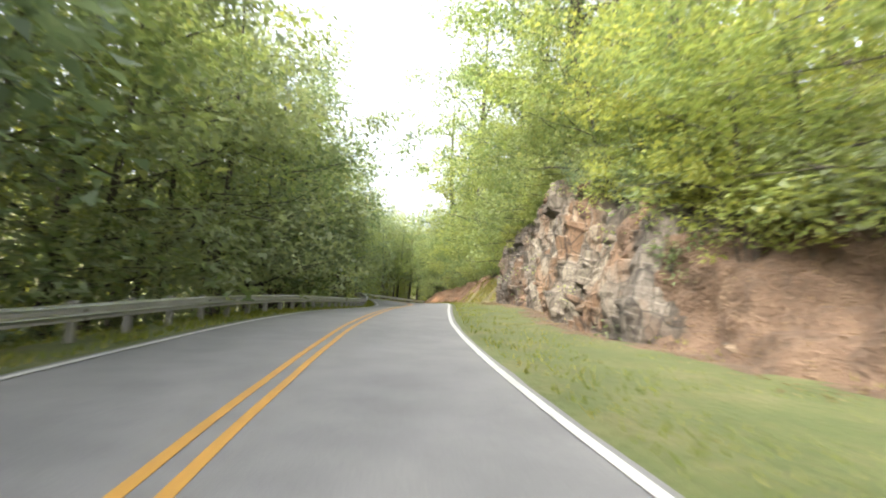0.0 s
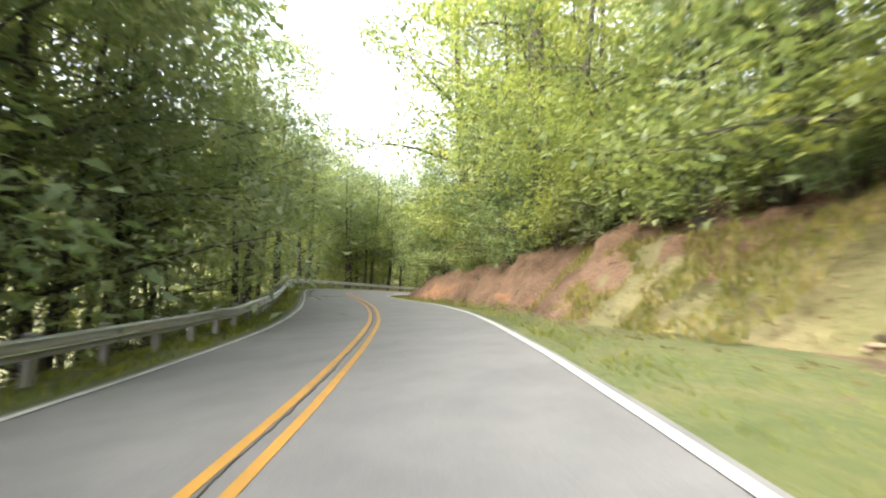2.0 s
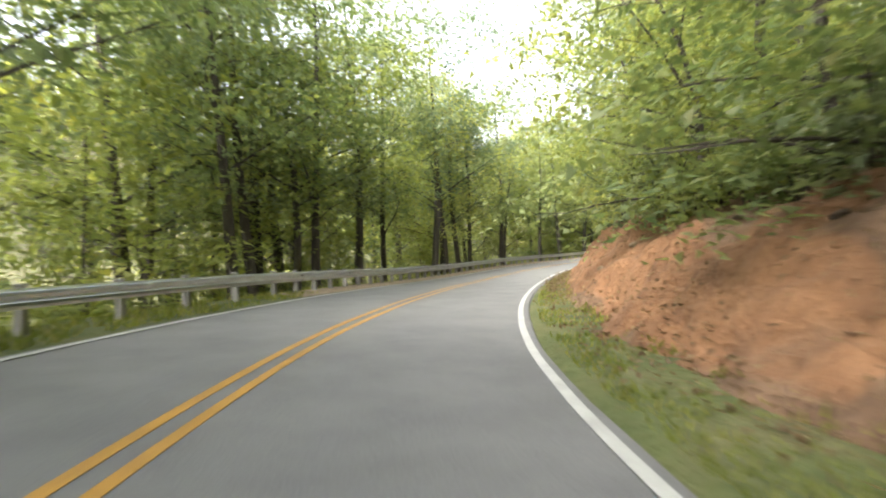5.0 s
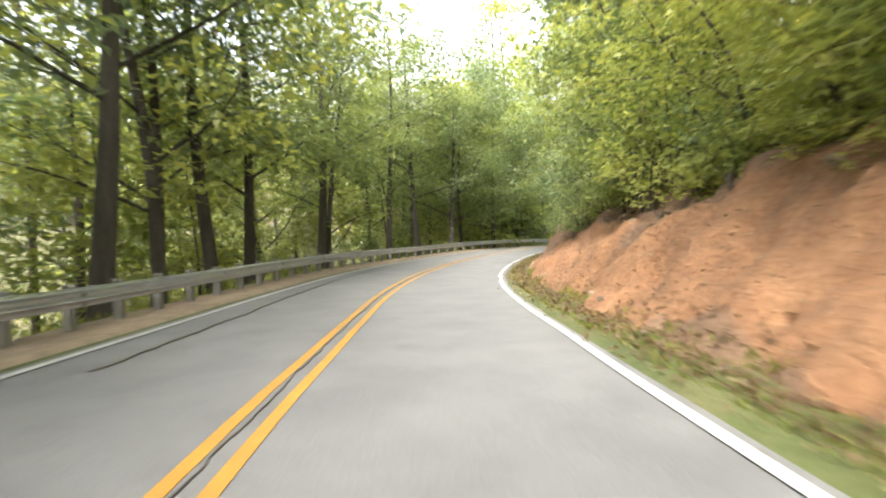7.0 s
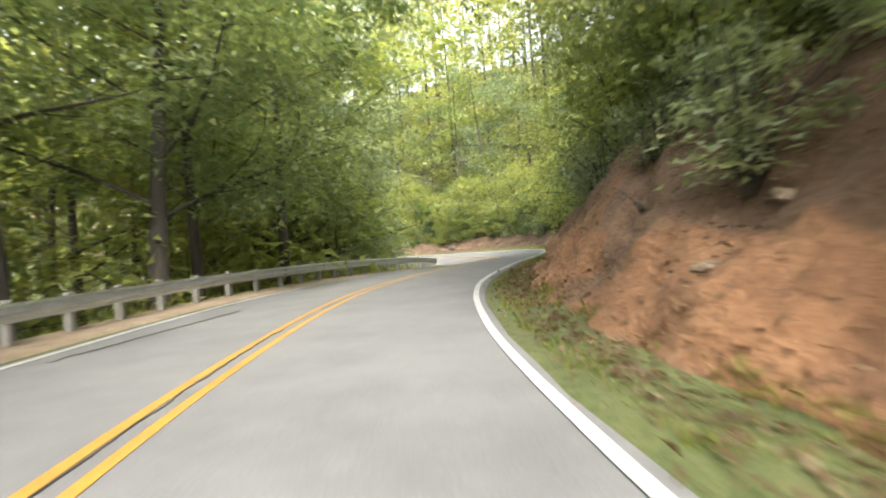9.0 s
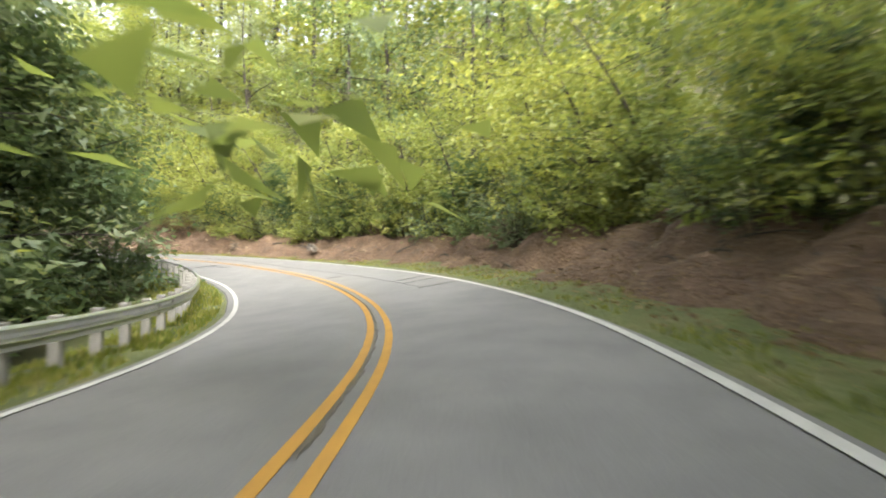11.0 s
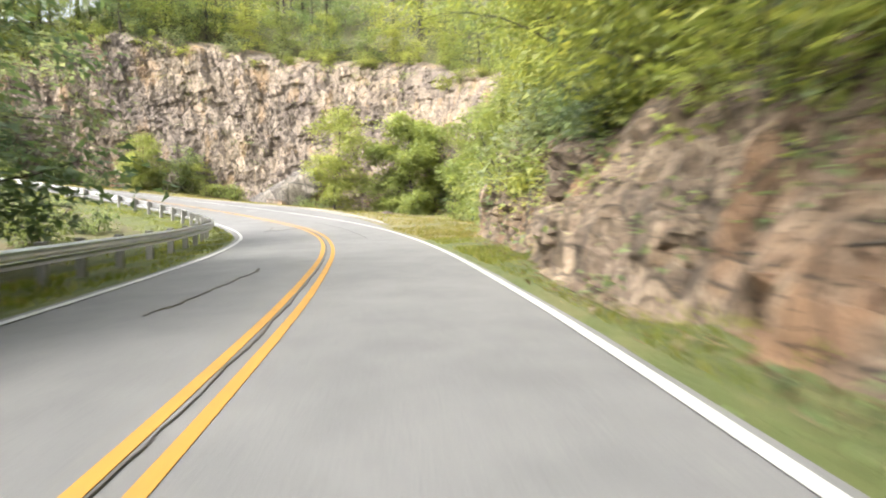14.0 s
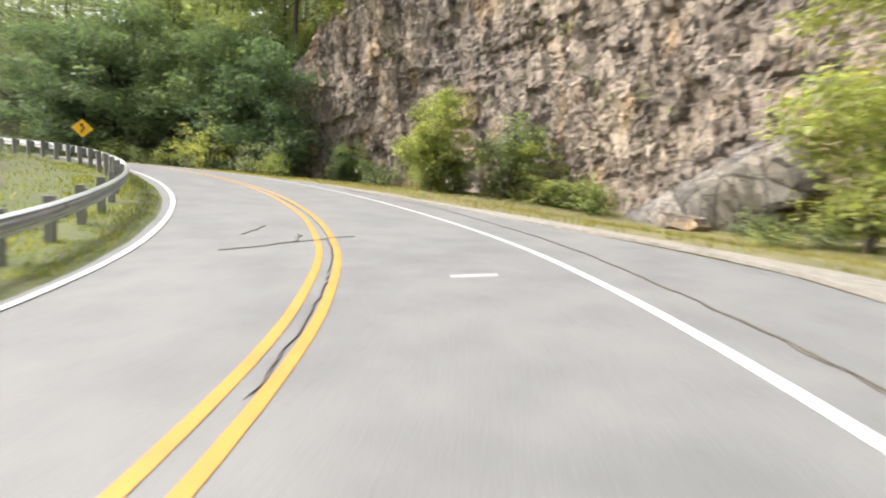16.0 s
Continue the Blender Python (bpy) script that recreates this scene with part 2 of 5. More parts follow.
# ---- the lie of the land ----
# centre line of the road, a knot every half second of driving: east, north, height, cross slope
EAST = [
    0.22, 0.06, -0.00, 0.05, 0.43, 1.27, 2.33, 3.31, 3.85, 3.70, 3.07, 2.33, 2.07, 3.30,
    5.52, 8.40, 11.73, 15.34, 19.17, 23.48, 28.37, 33.86, 39.97, 46.84, 54.08, 61.14, 67.48, 72.90,
    76.40, 77.89, 78.06, 77.61, 76.49, 74.38, 70.85, 66.09, 60.40, 54.33, 48.08, 41.86, 35.78, 29.93,
    24.37, 19.13, 14.26,
]
NORTH = [
    -15.94, -8.00, 0.00, 8.10, 16.21, 24.44, 32.78, 41.12, 49.25, 56.86, 63.70, 70.22, 76.56, 82.75,
    88.81, 94.75, 100.63, 106.53, 112.30, 117.68, 122.59, 127.02, 130.63, 132.92, 134.72, 137.56, 142.28, 148.65,
    156.76, 165.90, 175.20, 184.17, 192.63, 200.33, 207.02, 212.01, 215.41, 217.54, 218.55, 218.58, 217.75, 216.18,
    213.95, 211.14, 207.82,
]
HEIGHT = [
    -0.26, -0.16, -0.00, 0.22, 0.49, 0.73, 0.87, 0.92, 0.97, 1.02, 1.08, 1.14, 1.14, 1.07,
    0.97, 0.85, 0.72, 0.60, 0.52, 0.48, 0.49, 0.54, 0.63, 0.70, 0.67, 0.54, 0.41, 0.39,
    0.51, 0.60, 0.53, 0.41, 0.32, 0.32, 0.50, 0.92, 1.50, 2.15, 2.78, 3.33, 3.78, 4.13,
    4.39, 4.56, 4.65,
]
SLOPE = [
    0.027, 0.026, 0.029, 0.023, 0.026, 0.046, 0.076, 0.091, 0.089, 0.052, -0.005, -0.043, -0.060, -0.060,
    -0.053, -0.037, -0.017, -0.010, -0.017, -0.032, -0.028, -0.013, -0.004, 0.014, 0.054, 0.101, 0.127, 0.099,
    0.056, 0.026, 0.023, 0.025, 0.031, 0.047, 0.056, 0.048, 0.023, 0.011, 0.004, 0.000, -0.001, -0.002,
    -0.002, -0.001, -0.001,
]

KNOTS = np.array([EAST, NORTH, HEIGHT, SLOPE]).T


def spline(u):
    """The road at u: rows of east, north, height, slope."""
    f = (np.atleast_1d(np.asarray(u, float)) + 1) * 2
    i = np.clip(f.astype(int), 1, len(KNOTS) - 3)
    w = (f - i)[:, None]
    return (KNOTS[i - 1] * (-0.5 * w + w * w - 0.5 * w**3) + KNOTS[i] * (1 - 2.5 * w * w + 1.5 * w**3)
            + KNOTS[i + 1] * (0.5 * w + 2 * w * w - 1.5 * w**3) + KNOTS[i + 2] * (-0.5 * w * w + 0.5 * w**3))


def rightward(u):
    d = spline(np.asarray(u) + 0.02) - spline(np.asarray(u) - 0.02)
    n = np.stack([d[:, 1], -d[:, 0]], 1)
    return n / np.linalg.norm(n, axis=1)[:, None]


def place(u, off, up=0.0):
    """World points at u along the road, off metres right of its centre, up metres over its (sloped) surface."""
    u = np.atleast_1d(np.asarray(u, float))
    off, up = np.broadcast_to(off, u.shape), np.broadcast_to(up, u.shape)
    c, n = spline(u), rightward(u)
    lean = c[:, 3] * np.clip(off, -5, 6)
    return np.stack([c[:, 0] + n[:, 0] * off, c[:, 1] + n[:, 1] * off, c[:, 2] + lean + up], 1)


FINE = np.arange(-0.98, 20.5, 0.02)
FINE_AT = spline(FINE)
FINE_N = rightward(FINE)
LENGTH = np.concatenate([[0], np.cumsum(np.linalg.norm(np.diff(FINE_AT[:, :2], axis=0), axis=1))])


def stations(u0, u1, step):
    """Values of u between u0 and u1, step metres apart on the road."""
    a, b = np.interp([u0, u1], FINE, LENGTH)
    return np.interp(np.linspace(a, b, max(2, int(round((b - a) / step)) + 1)), LENGTH, FINE)


def nearest(x, y):
    """u and offset of world points."""
    x, y = np.ravel(x), np.ravel(y)
    us, offs = np.empty(len(x)), np.empty(len(x))
    for k in range(0, len(x), 4000):
        s = slice(k, k + 4000)
        d2 = (x[s, None] - FINE_AT[None, ::3, 0]) ** 2 + (y[s, None] - FINE_AT[None, ::3, 1]) ** 2
        j = d2.argmin(1) * 3
        side = (x[s] - FINE_AT[j, 0]) * FINE_N[j, 0] + (y[s] - FINE_AT[j, 1]) * FINE_N[j, 1]
        us[s], offs[s] = FINE[j], np.sign(side) * np.sqrt(d2.min(1))
    return us, offs


def table(*rows):
    a = np.array(rows, float)
    return lambda u: np.interp(u, a[:, 0], a[:, 1])


# right-hand side: where the bank begins, how high and how deep its cut is, how steep the wood above
TOE = table((-1, 7.5), (0.7, 7.6), (1.0, 7.0), (1.3, 7.2), (1.6, 7.8), (1.8, 7.6), (2.2, 6.5), (2.5, 5.0), (3, 4.3), (4, 4.6), (5, 4.7), (7, 4.1), (9, 4.2), (10.5, 4.4),
            (12.3, 4.5), (12.8, 4.1), (13.4, 3.9), (14.4, 4.15), (15.0, 5.4), (15.40, 8.4), (15.7, 14), (16.1, 20.5), (16.6, 26), (17.1, 22.5), (17.4, 20.5),
            (17.9, 16.5), (18.35, 12.5), (18.8, 9.0), (19.3, 6.5), (21, 6))
CUT = table((-1, 3.4), (0.6, 3.4), (0.85, 3.8), (1.1, 4.5), (1.35, 5.8), (1.6, 6.4), (1.85, 5.5), (2.05, 4.9), (2.2, 4.2), (2.35, 2.9), (2.9, 2.5), (3.4, 2.3), (4, 2.1), (5, 2.1), (6, 2.3), (7, 2.9), (8, 2.7), (9, 3.3), (9.6, 3.6),
            (10.3, 3.2), (11, 1.3), (13.1, 1.2), (13.6, 1.9), (14.6, 2.9), (15.15, 3.4), (15.5, 6.0), (16.1, 12), (16.7, 16.5), (18.2, 16.5), (18.5, 14), (18.8, 9),
            (19.2, 2.5), (21, 2))
RUN = table((-1, 3.6), (0.6, 3.0), (0.9, 1.5), (2.15, 1.3), (2.45, 3.0), (3, 2.7), (4, 2.6), (6.5, 3.2), (8, 3.7), (9, 3.4), (10.2, 3.6), (11, 3.6), (13.1, 3.6),
            (13.6, 2.4), (15.2, 2.3), (16, 4.2), (18.5, 3.6), (19.2, 4), (21, 5))
DROP = table((-1, 1), (10.5, 1), (12, 0.55), (14.3, 0.45), (15.6, 0.06), (21, 0.03))


HILL = table((-1, 14), (11, 14), (12.2, 24), (13, 34), (15, 34), (15.8, 22), (21, 16))
UPHILL = table((-1, 0.55), (5, 0.5), (6.5, 0.38), (9.6, 0.36), (10.4, 0.24), (11.6, 0.24), (12.6, 0.66), (14.5, 0.68), (15, 0.62), (21, 0.6))


def cut_shape(e):
    """The cut's outline, 0 to 1 for e from 0 to 1: steep in the middle, rounded at its brow."""
    e = np.clip(e, 0, 1)
    return np.where(e < 0.75, e * 1.16, 0.87 + (e - 0.75) * 0.52)


def ditch(u, off):
    """The lay-by's grass falls away towards the cliff."""
    return -0.7 * np.clip((off - 7.5) / 6, 0, 1) * np.interp(u, [15.5, 15.9, 17.2, 17.7], [0, 1, 1, 0])


def rise(u, off):
    """Height of the land over the road's edge."""
    e = off - TOE(u)
    cut, run = CUT(u), RUN(u)
    over = np.clip(e - run, 0, None)
    right = np.where(e > 0, cut * cut_shape(e / run) + np.minimum(over * UPHILL(u), HILL(u) + over * 0.12), 0)
    f = np.clip(-off - 5.0, 0, None)
    left = -DROP(u) * np.minimum(np.minimum(f * 0.62, 7 + f * 0.22), 45)
    return right + left + ditch(u, off)


def land(x, y):
    """Height of the land at world points."""
    u, off = nearest(x, y)
    c = spline(u)
    return c[:, 2] + c[:, 3] * np.clip(off, -5, 6) + rise(u, off)


# ---- mesh helpers ----
def mesh_of(name, verts, faces, mat, smooth=False):
    me = bpy.data.meshes.new(name)
    me.from_pydata([tuple(v) for v in verts], [], [tuple(f) for f in faces])
    me.materials.append(mat)
    if smooth:
        me.shade_smooth()
    me.update()
    return me


def part(name, verts, faces, mat, parent=None, label="", smooth=False):
    ob = new(name, mesh_of(name, verts, faces, mat, smooth))
    ob.parent = parent
    return tagged(ob, label=label)


def grid_faces(rows, cols):
    i = np.arange(rows - 1)[:, None] * cols + np.arange(cols - 1)[None]
    i = i.ravel()
    return np.stack([i, i + 1, i + cols + 1, i + cols], 1).tolist()


def sheet(name, us, offs, up, mat, smooth=True):
    """A strip along the road: every u by every offset; up is a function of (u, off)."""
    uu, oo = np.meshgrid(us, offs, indexing="ij")
    p = place(uu.ravel(), oo.ravel(), up(uu.ravel(), oo.ravel()))
    return part(name, p, [f[::-1] for f in grid_faces(len(us), len(offs))], mat, smooth=smooth)


def ribbon(name, us, mid, half, up, mat, thick=0.004):
    """A painted line or filled crack: a thin raised strip along the road."""
    mid, half = np.broadcast_to(mid, us.shape), np.broadcast_to(half, us.shape)
    a, b = place(us, mid - half, up), place(us, mid + half, up)
    a0, b0 = place(us, mid - half, up - thick), place(us, mid + half, up - thick)
    n = len(us)
    v = np.stack([a0, a, b, b0], 1).reshape(-1, 3)
    return part(name, v, [f[::-1] for f in grid_faces(n, 4)], mat)


def n3(p, scale=1.0):
    return noise.noise(Vector(p) * scale)


# ---- road ----
LANE = 3.10
road_us = stations(-0.95, 20.4, 1.0)


def pull_off(u):
    """Extra width of the asphalt where the road widens into a lay-by."""
    return np.interp(u, [15.35, 15.75, 16.4, 17.2, 18.0, 18.6], [0, 1.0, 2.4, 1.6, 0.8, 0])


def build_road():
    cols = [-1.0, -0.97, -0.62, -0.3, 0.0, 0.3, 0.62, 0.97, 1.0]
    verts = []
    for u in road_us:
        l, r = -3.42 + 0.05 * noise.noise((u * 9, 0, 0)), 3.36 + pull_off(u) + 0.05 * noise.noise((u * 9, 5, 0))
        for c in cols:
            off = c * r if c > 0 else -c * l
            up = -0.12 if abs(c) == 1.0 else 0.012 * (1 - c * c)
            verts.append(place(u, off, up)[0])
    ob = part("road", verts, [f[::-1] for f in grid_faces(len(road_us), len(cols))], ASPHALT, smooth=False)
    tagged(ob, "worn light grey asphalt two-lane mountain road", "road", kind="structure")


build_road()
line_us = stations(-0.9, 20.3, 0.6)
for off, mat, half, text in ((-0.14, YELLOW, 0.055, "solid yellow centre line, cracked paint"), (0.14, YELLOW, 0.055, "solid yellow centre line, cracked paint"),
                             (-LANE, WHITE, 0.06, "solid white edge line beside the grass"), (LANE, WHITE, 0.06, "solid white edge line beside the grass")):
    wob = np.array([0.02 * noise.noise((u * 5, off, 0)) for u in line_us])
    if mat is YELLOW:
        wob += np.interp(line_us, [15.6, 16.1, 17.1, 17.6], [0, -0.1, -0.09, 0])
    tagged(ribbon("road_marking", line_us, off + wob, half, 0.018, mat), text, "road marking", "road markings", "structure")


# ---- ground sheet to the horizon ----
def build_ground():
    xs = np.concatenate([[-2500, -900, -420, -220, -130], np.arange(-80, 161, 2.5), [200, 260, 420, 900, 2500]])
    ys = np.concatenate([[-2500, -900, -420, -200, -100], np.arange(-50, 291, 2.5), [330, 420, 620, 1100, 2700]])
    gx, gy = np.meshgrid(xs, ys, indexing="ij")
    x, y = gx.ravel(), gy.ravel()
    u, off = nearest(x, y)
    c = spline(u)
    e = off - TOE(u) - RUN(u)
    back = np.interp(e, [-30, 3, 8], [2.6, 2.6, 0]) * (off > 3)
    z = c[:, 2] + c[:, 3] * np.clip(off, -5, 6) + rise(u, off - back)
    hollow = np.where((off > -9) & (e < 7), np.minimum(np.clip((off + 9) / 2, 0, 1), np.clip((7 - e) / 3, 0, 1)), 0)
    z = z - 0.55 * hollow
    z = z + np.array([0.5 * noise.noise((a * 0.13, b * 0.13, 0)) for a, b in zip(x, y)]) * (hollow == 0)
    ob = part("ground", np.stack([x, y, z], 1), grid_faces(len(xs), len(ys)), FOREST_SOIL, smooth=True)
    tagged(ob, "shaded forest floor of brown leaves and soil", "ground", kind="structure")


build_ground()


def build_verges():
    us = stations(-0.95, 20.3, 0.8)
    offs = [-3.3, -3.5, -3.9, -4.4, -5.0, -5.7, -6.5, -7.5, -9.0]

    def left(u, off):
        j = np.array([0.05 * noise.noise((a * 18, b * 1.3, 3)) for a, b in zip(u, off)])
        return rise(u, off) + np.where(off > -3.4, -0.06, np.where(off > -4.6, 0.0, 0.0)) + j * (off < -3.6) - 0.6 * (off < -8.5) - 0.008
    ob = sheet("verge_left", us, offs, left, GRASS_SOIL)
    tagged(ob, "grassy road shoulder under the guardrail", "verge", kind="structure")
    uu, oo = np.meshgrid(us, np.linspace(0, 1, 13), indexing="ij")
    uu, oo = uu.ravel(), oo.ravel()
    start = 3.26 + pull_off(uu)
    off = start + (np.minimum(TOE(uu), 26) + 0.9 - start) * oo
    j = np.array([0.06 * noise.noise((a * 14, b * 1.1, 8)) for a, b in zip(uu, off)])
    p = place(uu, off, np.where(oo < 0.05, -0.06, 0.0) + j * (oo > 0.05) + 0.10 * oo * (uu < 15) + ditch(uu, off) - 0.008)
    ob = part("verge_right", p, [f[::-1] for f in grid_faces(len(us), 13)], GRASS_SOIL, smooth=True)
    ob.data.materials.append(DRY_GRASS_SOIL)
    ob.data.materials.append(LITTER)
    for k, f in enumerate(ob.data.polygons):
        u, share = us[k // 12], (k % 12 + 0.5) / 12
        f.material_index = int(u > 15.0 + 0.4 * noise.noise(f.center * 0.3))
        if share + 0.16 * noise.noise(f.center * 0.7) > np.interp(u, [0.2, 0.9, 2.1, 2.4, 2.6], [0.86, 0.66, 0.62, 0.9, 1.2]) and u < 2.6:
            f.material_index = 2
    tagged(ob, "mown grass verge between asphalt and bank, straw-coloured at the lay-by", "verge", kind="structure")


build_verges()
def build_meadow():
    """Rough grass broken by patches of bare brown earth."""
    us = stations(14.6, 19.9, 0.7)
    offs = [-6.5, -7.2, -8, -9, -10, -11, -12, -13.2, -14.5, -17, -20]
    ob = sheet("meadow", us, offs, lambda u, off: rise(u, off) + 0.04 - 0.5 * (off < -19) - 0.5 * (off > -7)
               + np.array([0.25 * noise.noise((a * 6, b * 0.25, 1)) for a, b in zip(u, off)]), MEADOW_SOIL)
    tagged(ob, "rough grass slope with bare brown earth inside the bend", "meadow", kind="structure")


build_meadow()
dirt_us = stations(6.2, 10.9, 0.6)
tagged(sheet("dirt_shoulder", dirt_us, [-3.38, -3.6, -4.0, -4.4, -4.8, -5.1], lambda u, off: np.where((off > -3.5) | (off < -5.0), -0.06, 0.035), DIRT),
       "bare tan dirt shoulder under the guardrail", "shoulder", kind="structure")
gravel_us = stations(15.5, 18.2, 0.6)
tagged(ribbon("gravel_strip", gravel_us, 3.42 + pull_off(gravel_us) + 0.34, (0.32 + 0.1 * np.sin(gravel_us * 9)) * np.clip(np.minimum(gravel_us - 15.5, 18.2 - gravel_us) / 0.35, 0.04, 1), 0.012, GRAVEL, 0.06),
       "pale gravel edge of the lay-by", "gravel", kind="structure")


# ---- cut banks and rock ----
def facets(q, size, step, slant):
    """Flat-faced blocks: each cell stands out by its own step and tilts its own way."""
    near = noise.voronoi(q / size)[1][0]
    key = near * 7.31
    h = noise.cell_vector(key + Vector((3.7, 1.1, 5.3)))
    d = q / size - near
    return step * (h.x - 0.5) * 2 + slant * size * ((h.y - 0.5) * d.x + (h.z - 0.5) * d.y + (noise.cell(key) - 0.5) * d.z) * 2


def dice(i, j, k):
    """A fixed random number from 0 to 1 for a block."""
    return math.sin(i * 127.1 + j * 311.7 + k * 74.7) * 43758.5453 % 1.0


def blocky(p, fine, along):
    """Relief of jointed rock, in metres: upright, leaning blocks at four sizes, split by slanting breaks, each with its own step and slant."""
    q = Vector(p)
    d = 0.25 + 0.40 * noise.noise(q * 0.16) + 0.03 * noise.noise(q * 3.0)
    x = along - 0.26 * q.z + 0.16 * noise.noise(q * 0.5)
    z = q.z + 0.22 * along + 0.14 * noise.noise(q * 0.5 + Vector((4, 8, 1)))
    for k, (wide, tall, step, slant) in enumerate(((3.1, 5.2, 0.26, 0.30), (1.15, 2.3, 0.22, 0.34), (0.52, 1.15, 0.15, 0.30), (0.34, 0.50, 0.09, 0.16))):
        i = math.floor(x / wide + 0.22 * noise.noise((0, z * 0.5 / tall, k * 5)))
        z2 = z / tall + dice(i, 3, k)
        j = math.floor(z2)
        share = fine if k > 1 else 1.0
        d += share * step * (dice(i, j, k) - 0.5) * 2 + share * slant * ((dice(j, i, k + 9) - 0.30) * (z2 - j - 0.5) + (dice(i, j, k + 5) - 0.5) * 1.4 * (x / wide - i - 0.5))
    return d


def rough_soil(p, fine, along):
    """Rills and lumps of a soil bank, in metres."""
    q = Vector(p)
    return 0.22 * noise.noise(q * 0.6) + 0.12 * noise.noise(Vector((q.x * 2.2, q.y * 2.2, q.z * 0.7))) + 0.06 * noise.noise(q * 4.5)


def bank(name, u0, u1, along, steps, relief, mat, amount=1.0, brow=3.0, seed=0, ends=True, soil_and_shade=False, fine=1.0):
    """The face of a cut from its foot to the wood's edge, swept along the road."""
    mid = (u0 + u1) / 2
    stretch = 1 + TOE(mid) * 0.022 if mid > 14 else 1.0
    us = stations(u0, u1, along / stretch)
    rows, cols = len(us), steps
    verts = []
    metres = np.interp(us, FINE, LENGTH) * stretch + seed * 31
    s = np.linspace(0, 1, cols)
    for k, u in enumerate(us):
        toe, cut, run = TOE(u), CUT(u), RUN(u)
        # share of the profile's length: foot, face, brow
        e = np.where(s < 0.06, -0.5 + s / 0.06 * 0.5, np.where(s < 0.86, (s - 0.06) / 0.80 * run, run + (s - 0.86) / 0.14 * brow))
        off = toe + e
        up = rise(np.full(cols, u), off)
        p = place(np.full(cols, u), off, up)
        n = rightward([u])[0]
        steep = cut / math.hypot(cut, run)
        out = np.array([-n[0] * steep, -n[1] * steep, math.sqrt(1 - steep * steep)])
        edge = min(1.0, min(k, rows - 1 - k) / (0.08 * rows + 1e-6)) if ends else 1.0
        for c in range(cols):
            hold = min(1, s[c] / 0.18) * min(1.0, (1 - s[c]) / 0.10)
            d = relief(p[c], fine, metres[k]) * amount * hold * (0.25 + 0.75 * edge) - (0.9 if s[c] < 0.02 else 0) - (1.2 if s[c] > 0.985 else 0) - 0.9 * (1 - edge)
            verts.append(p[c] + out * d)
    ob = part(name, verts, [f[::-1] for f in grid_faces(rows, cols)], mat, smooth=relief is rough_soil)
    if soil_and_shade:
        # brown upper soil and painted tree shade over the brow, soil washed down to the foot, bare clay between; grass
        # where the bank begins
        rough = [1.6 * noise.noise(Vector(v) * 0.22) + 0.6 * noise.noise(Vector(v) * 1.1) for v in verts]
        wave = np.array(rough).reshape(rows, cols)
        # before 5.4 the brown reaches far down: shade of overhanging trees put into colour
        upper = np.interp(us, [2.0, 5.4, 6.4, 7.6, 8.4, 9.2], [0.14, 0.18, 0.78, 0.62, 0.38, 0.28])[:, None]
        lower = np.interp(us, [5.5, 6.5], [0.17, 0.06])[:, None]
        soil = np.clip((s[None] - upper - 0.34 * wave) / 0.25, -0.25, 0.45) + np.clip((lower + 0.14 * wave - s[None]) / 0.12, 0, 0.6)
        ob.data.attributes.new("soil", "FLOAT", "POINT").data.foreach_set("value", soil.ravel().astype(np.float32))
        ob.data.materials.append(DRY_GRASS_SOIL)
        for k, f in enumerate(ob.data.polygons):
            i, j = divmod(k, cols - 1)
            f.material_index = int(us[i] < 2.75 + 0.2 * wave[i, j] and s[j] < 0.34 + 0.5 * wave[i, j])
    return ob


EARTH_BANK = tagged(bank("earth_bank", -0.9, 1.05, 0.22, 40, rough_soil, LITTER, 3.4), "brown earth bank with dry leaves and stones", "bank", kind="structure")
ROCK_FACE = tagged(bank("rock_face", 0.66, 2.32, 0.16, 56, blocky, ROCK_PALE, 1.15), "pale weathered roadside rock face with rusty stains", "rock", kind="structure")
CLAY_BANK = tagged(bank("clay_bank", 2.05, 10.9, 0.30, 34, rough_soil, CLAY, 1.9, brow=0.8, soil_and_shade=True), "bare red clay cut bank with stones and roots", "bank", kind="structure")
LITTER_BANK = tagged(bank("leaf_litter_bank", 10.6, 14.2, 0.28, 32, rough_soil, LITTER, 2.3), "low earth bank covered with dry brown leaves", "bank", kind="structure")
OUTCROP = tagged(bank("rock_outcrop", 13.85, 15.55, 0.16, 44, blocky, ROCK_BROWN, 0.8, seed=1), "broken brown rock outcrop beside the road", "rock", kind="structure")
CLIFF = tagged(bank("rock_cliff", 15.15, 19.0, 0.155, 132, blocky, ROCK_GREY, 1.15, seed=2, fine=0.62), "tall jointed grey and brown rock cliff", "cliff", kind="structure")


# ---- guardrail ----
RAIL = -4.20


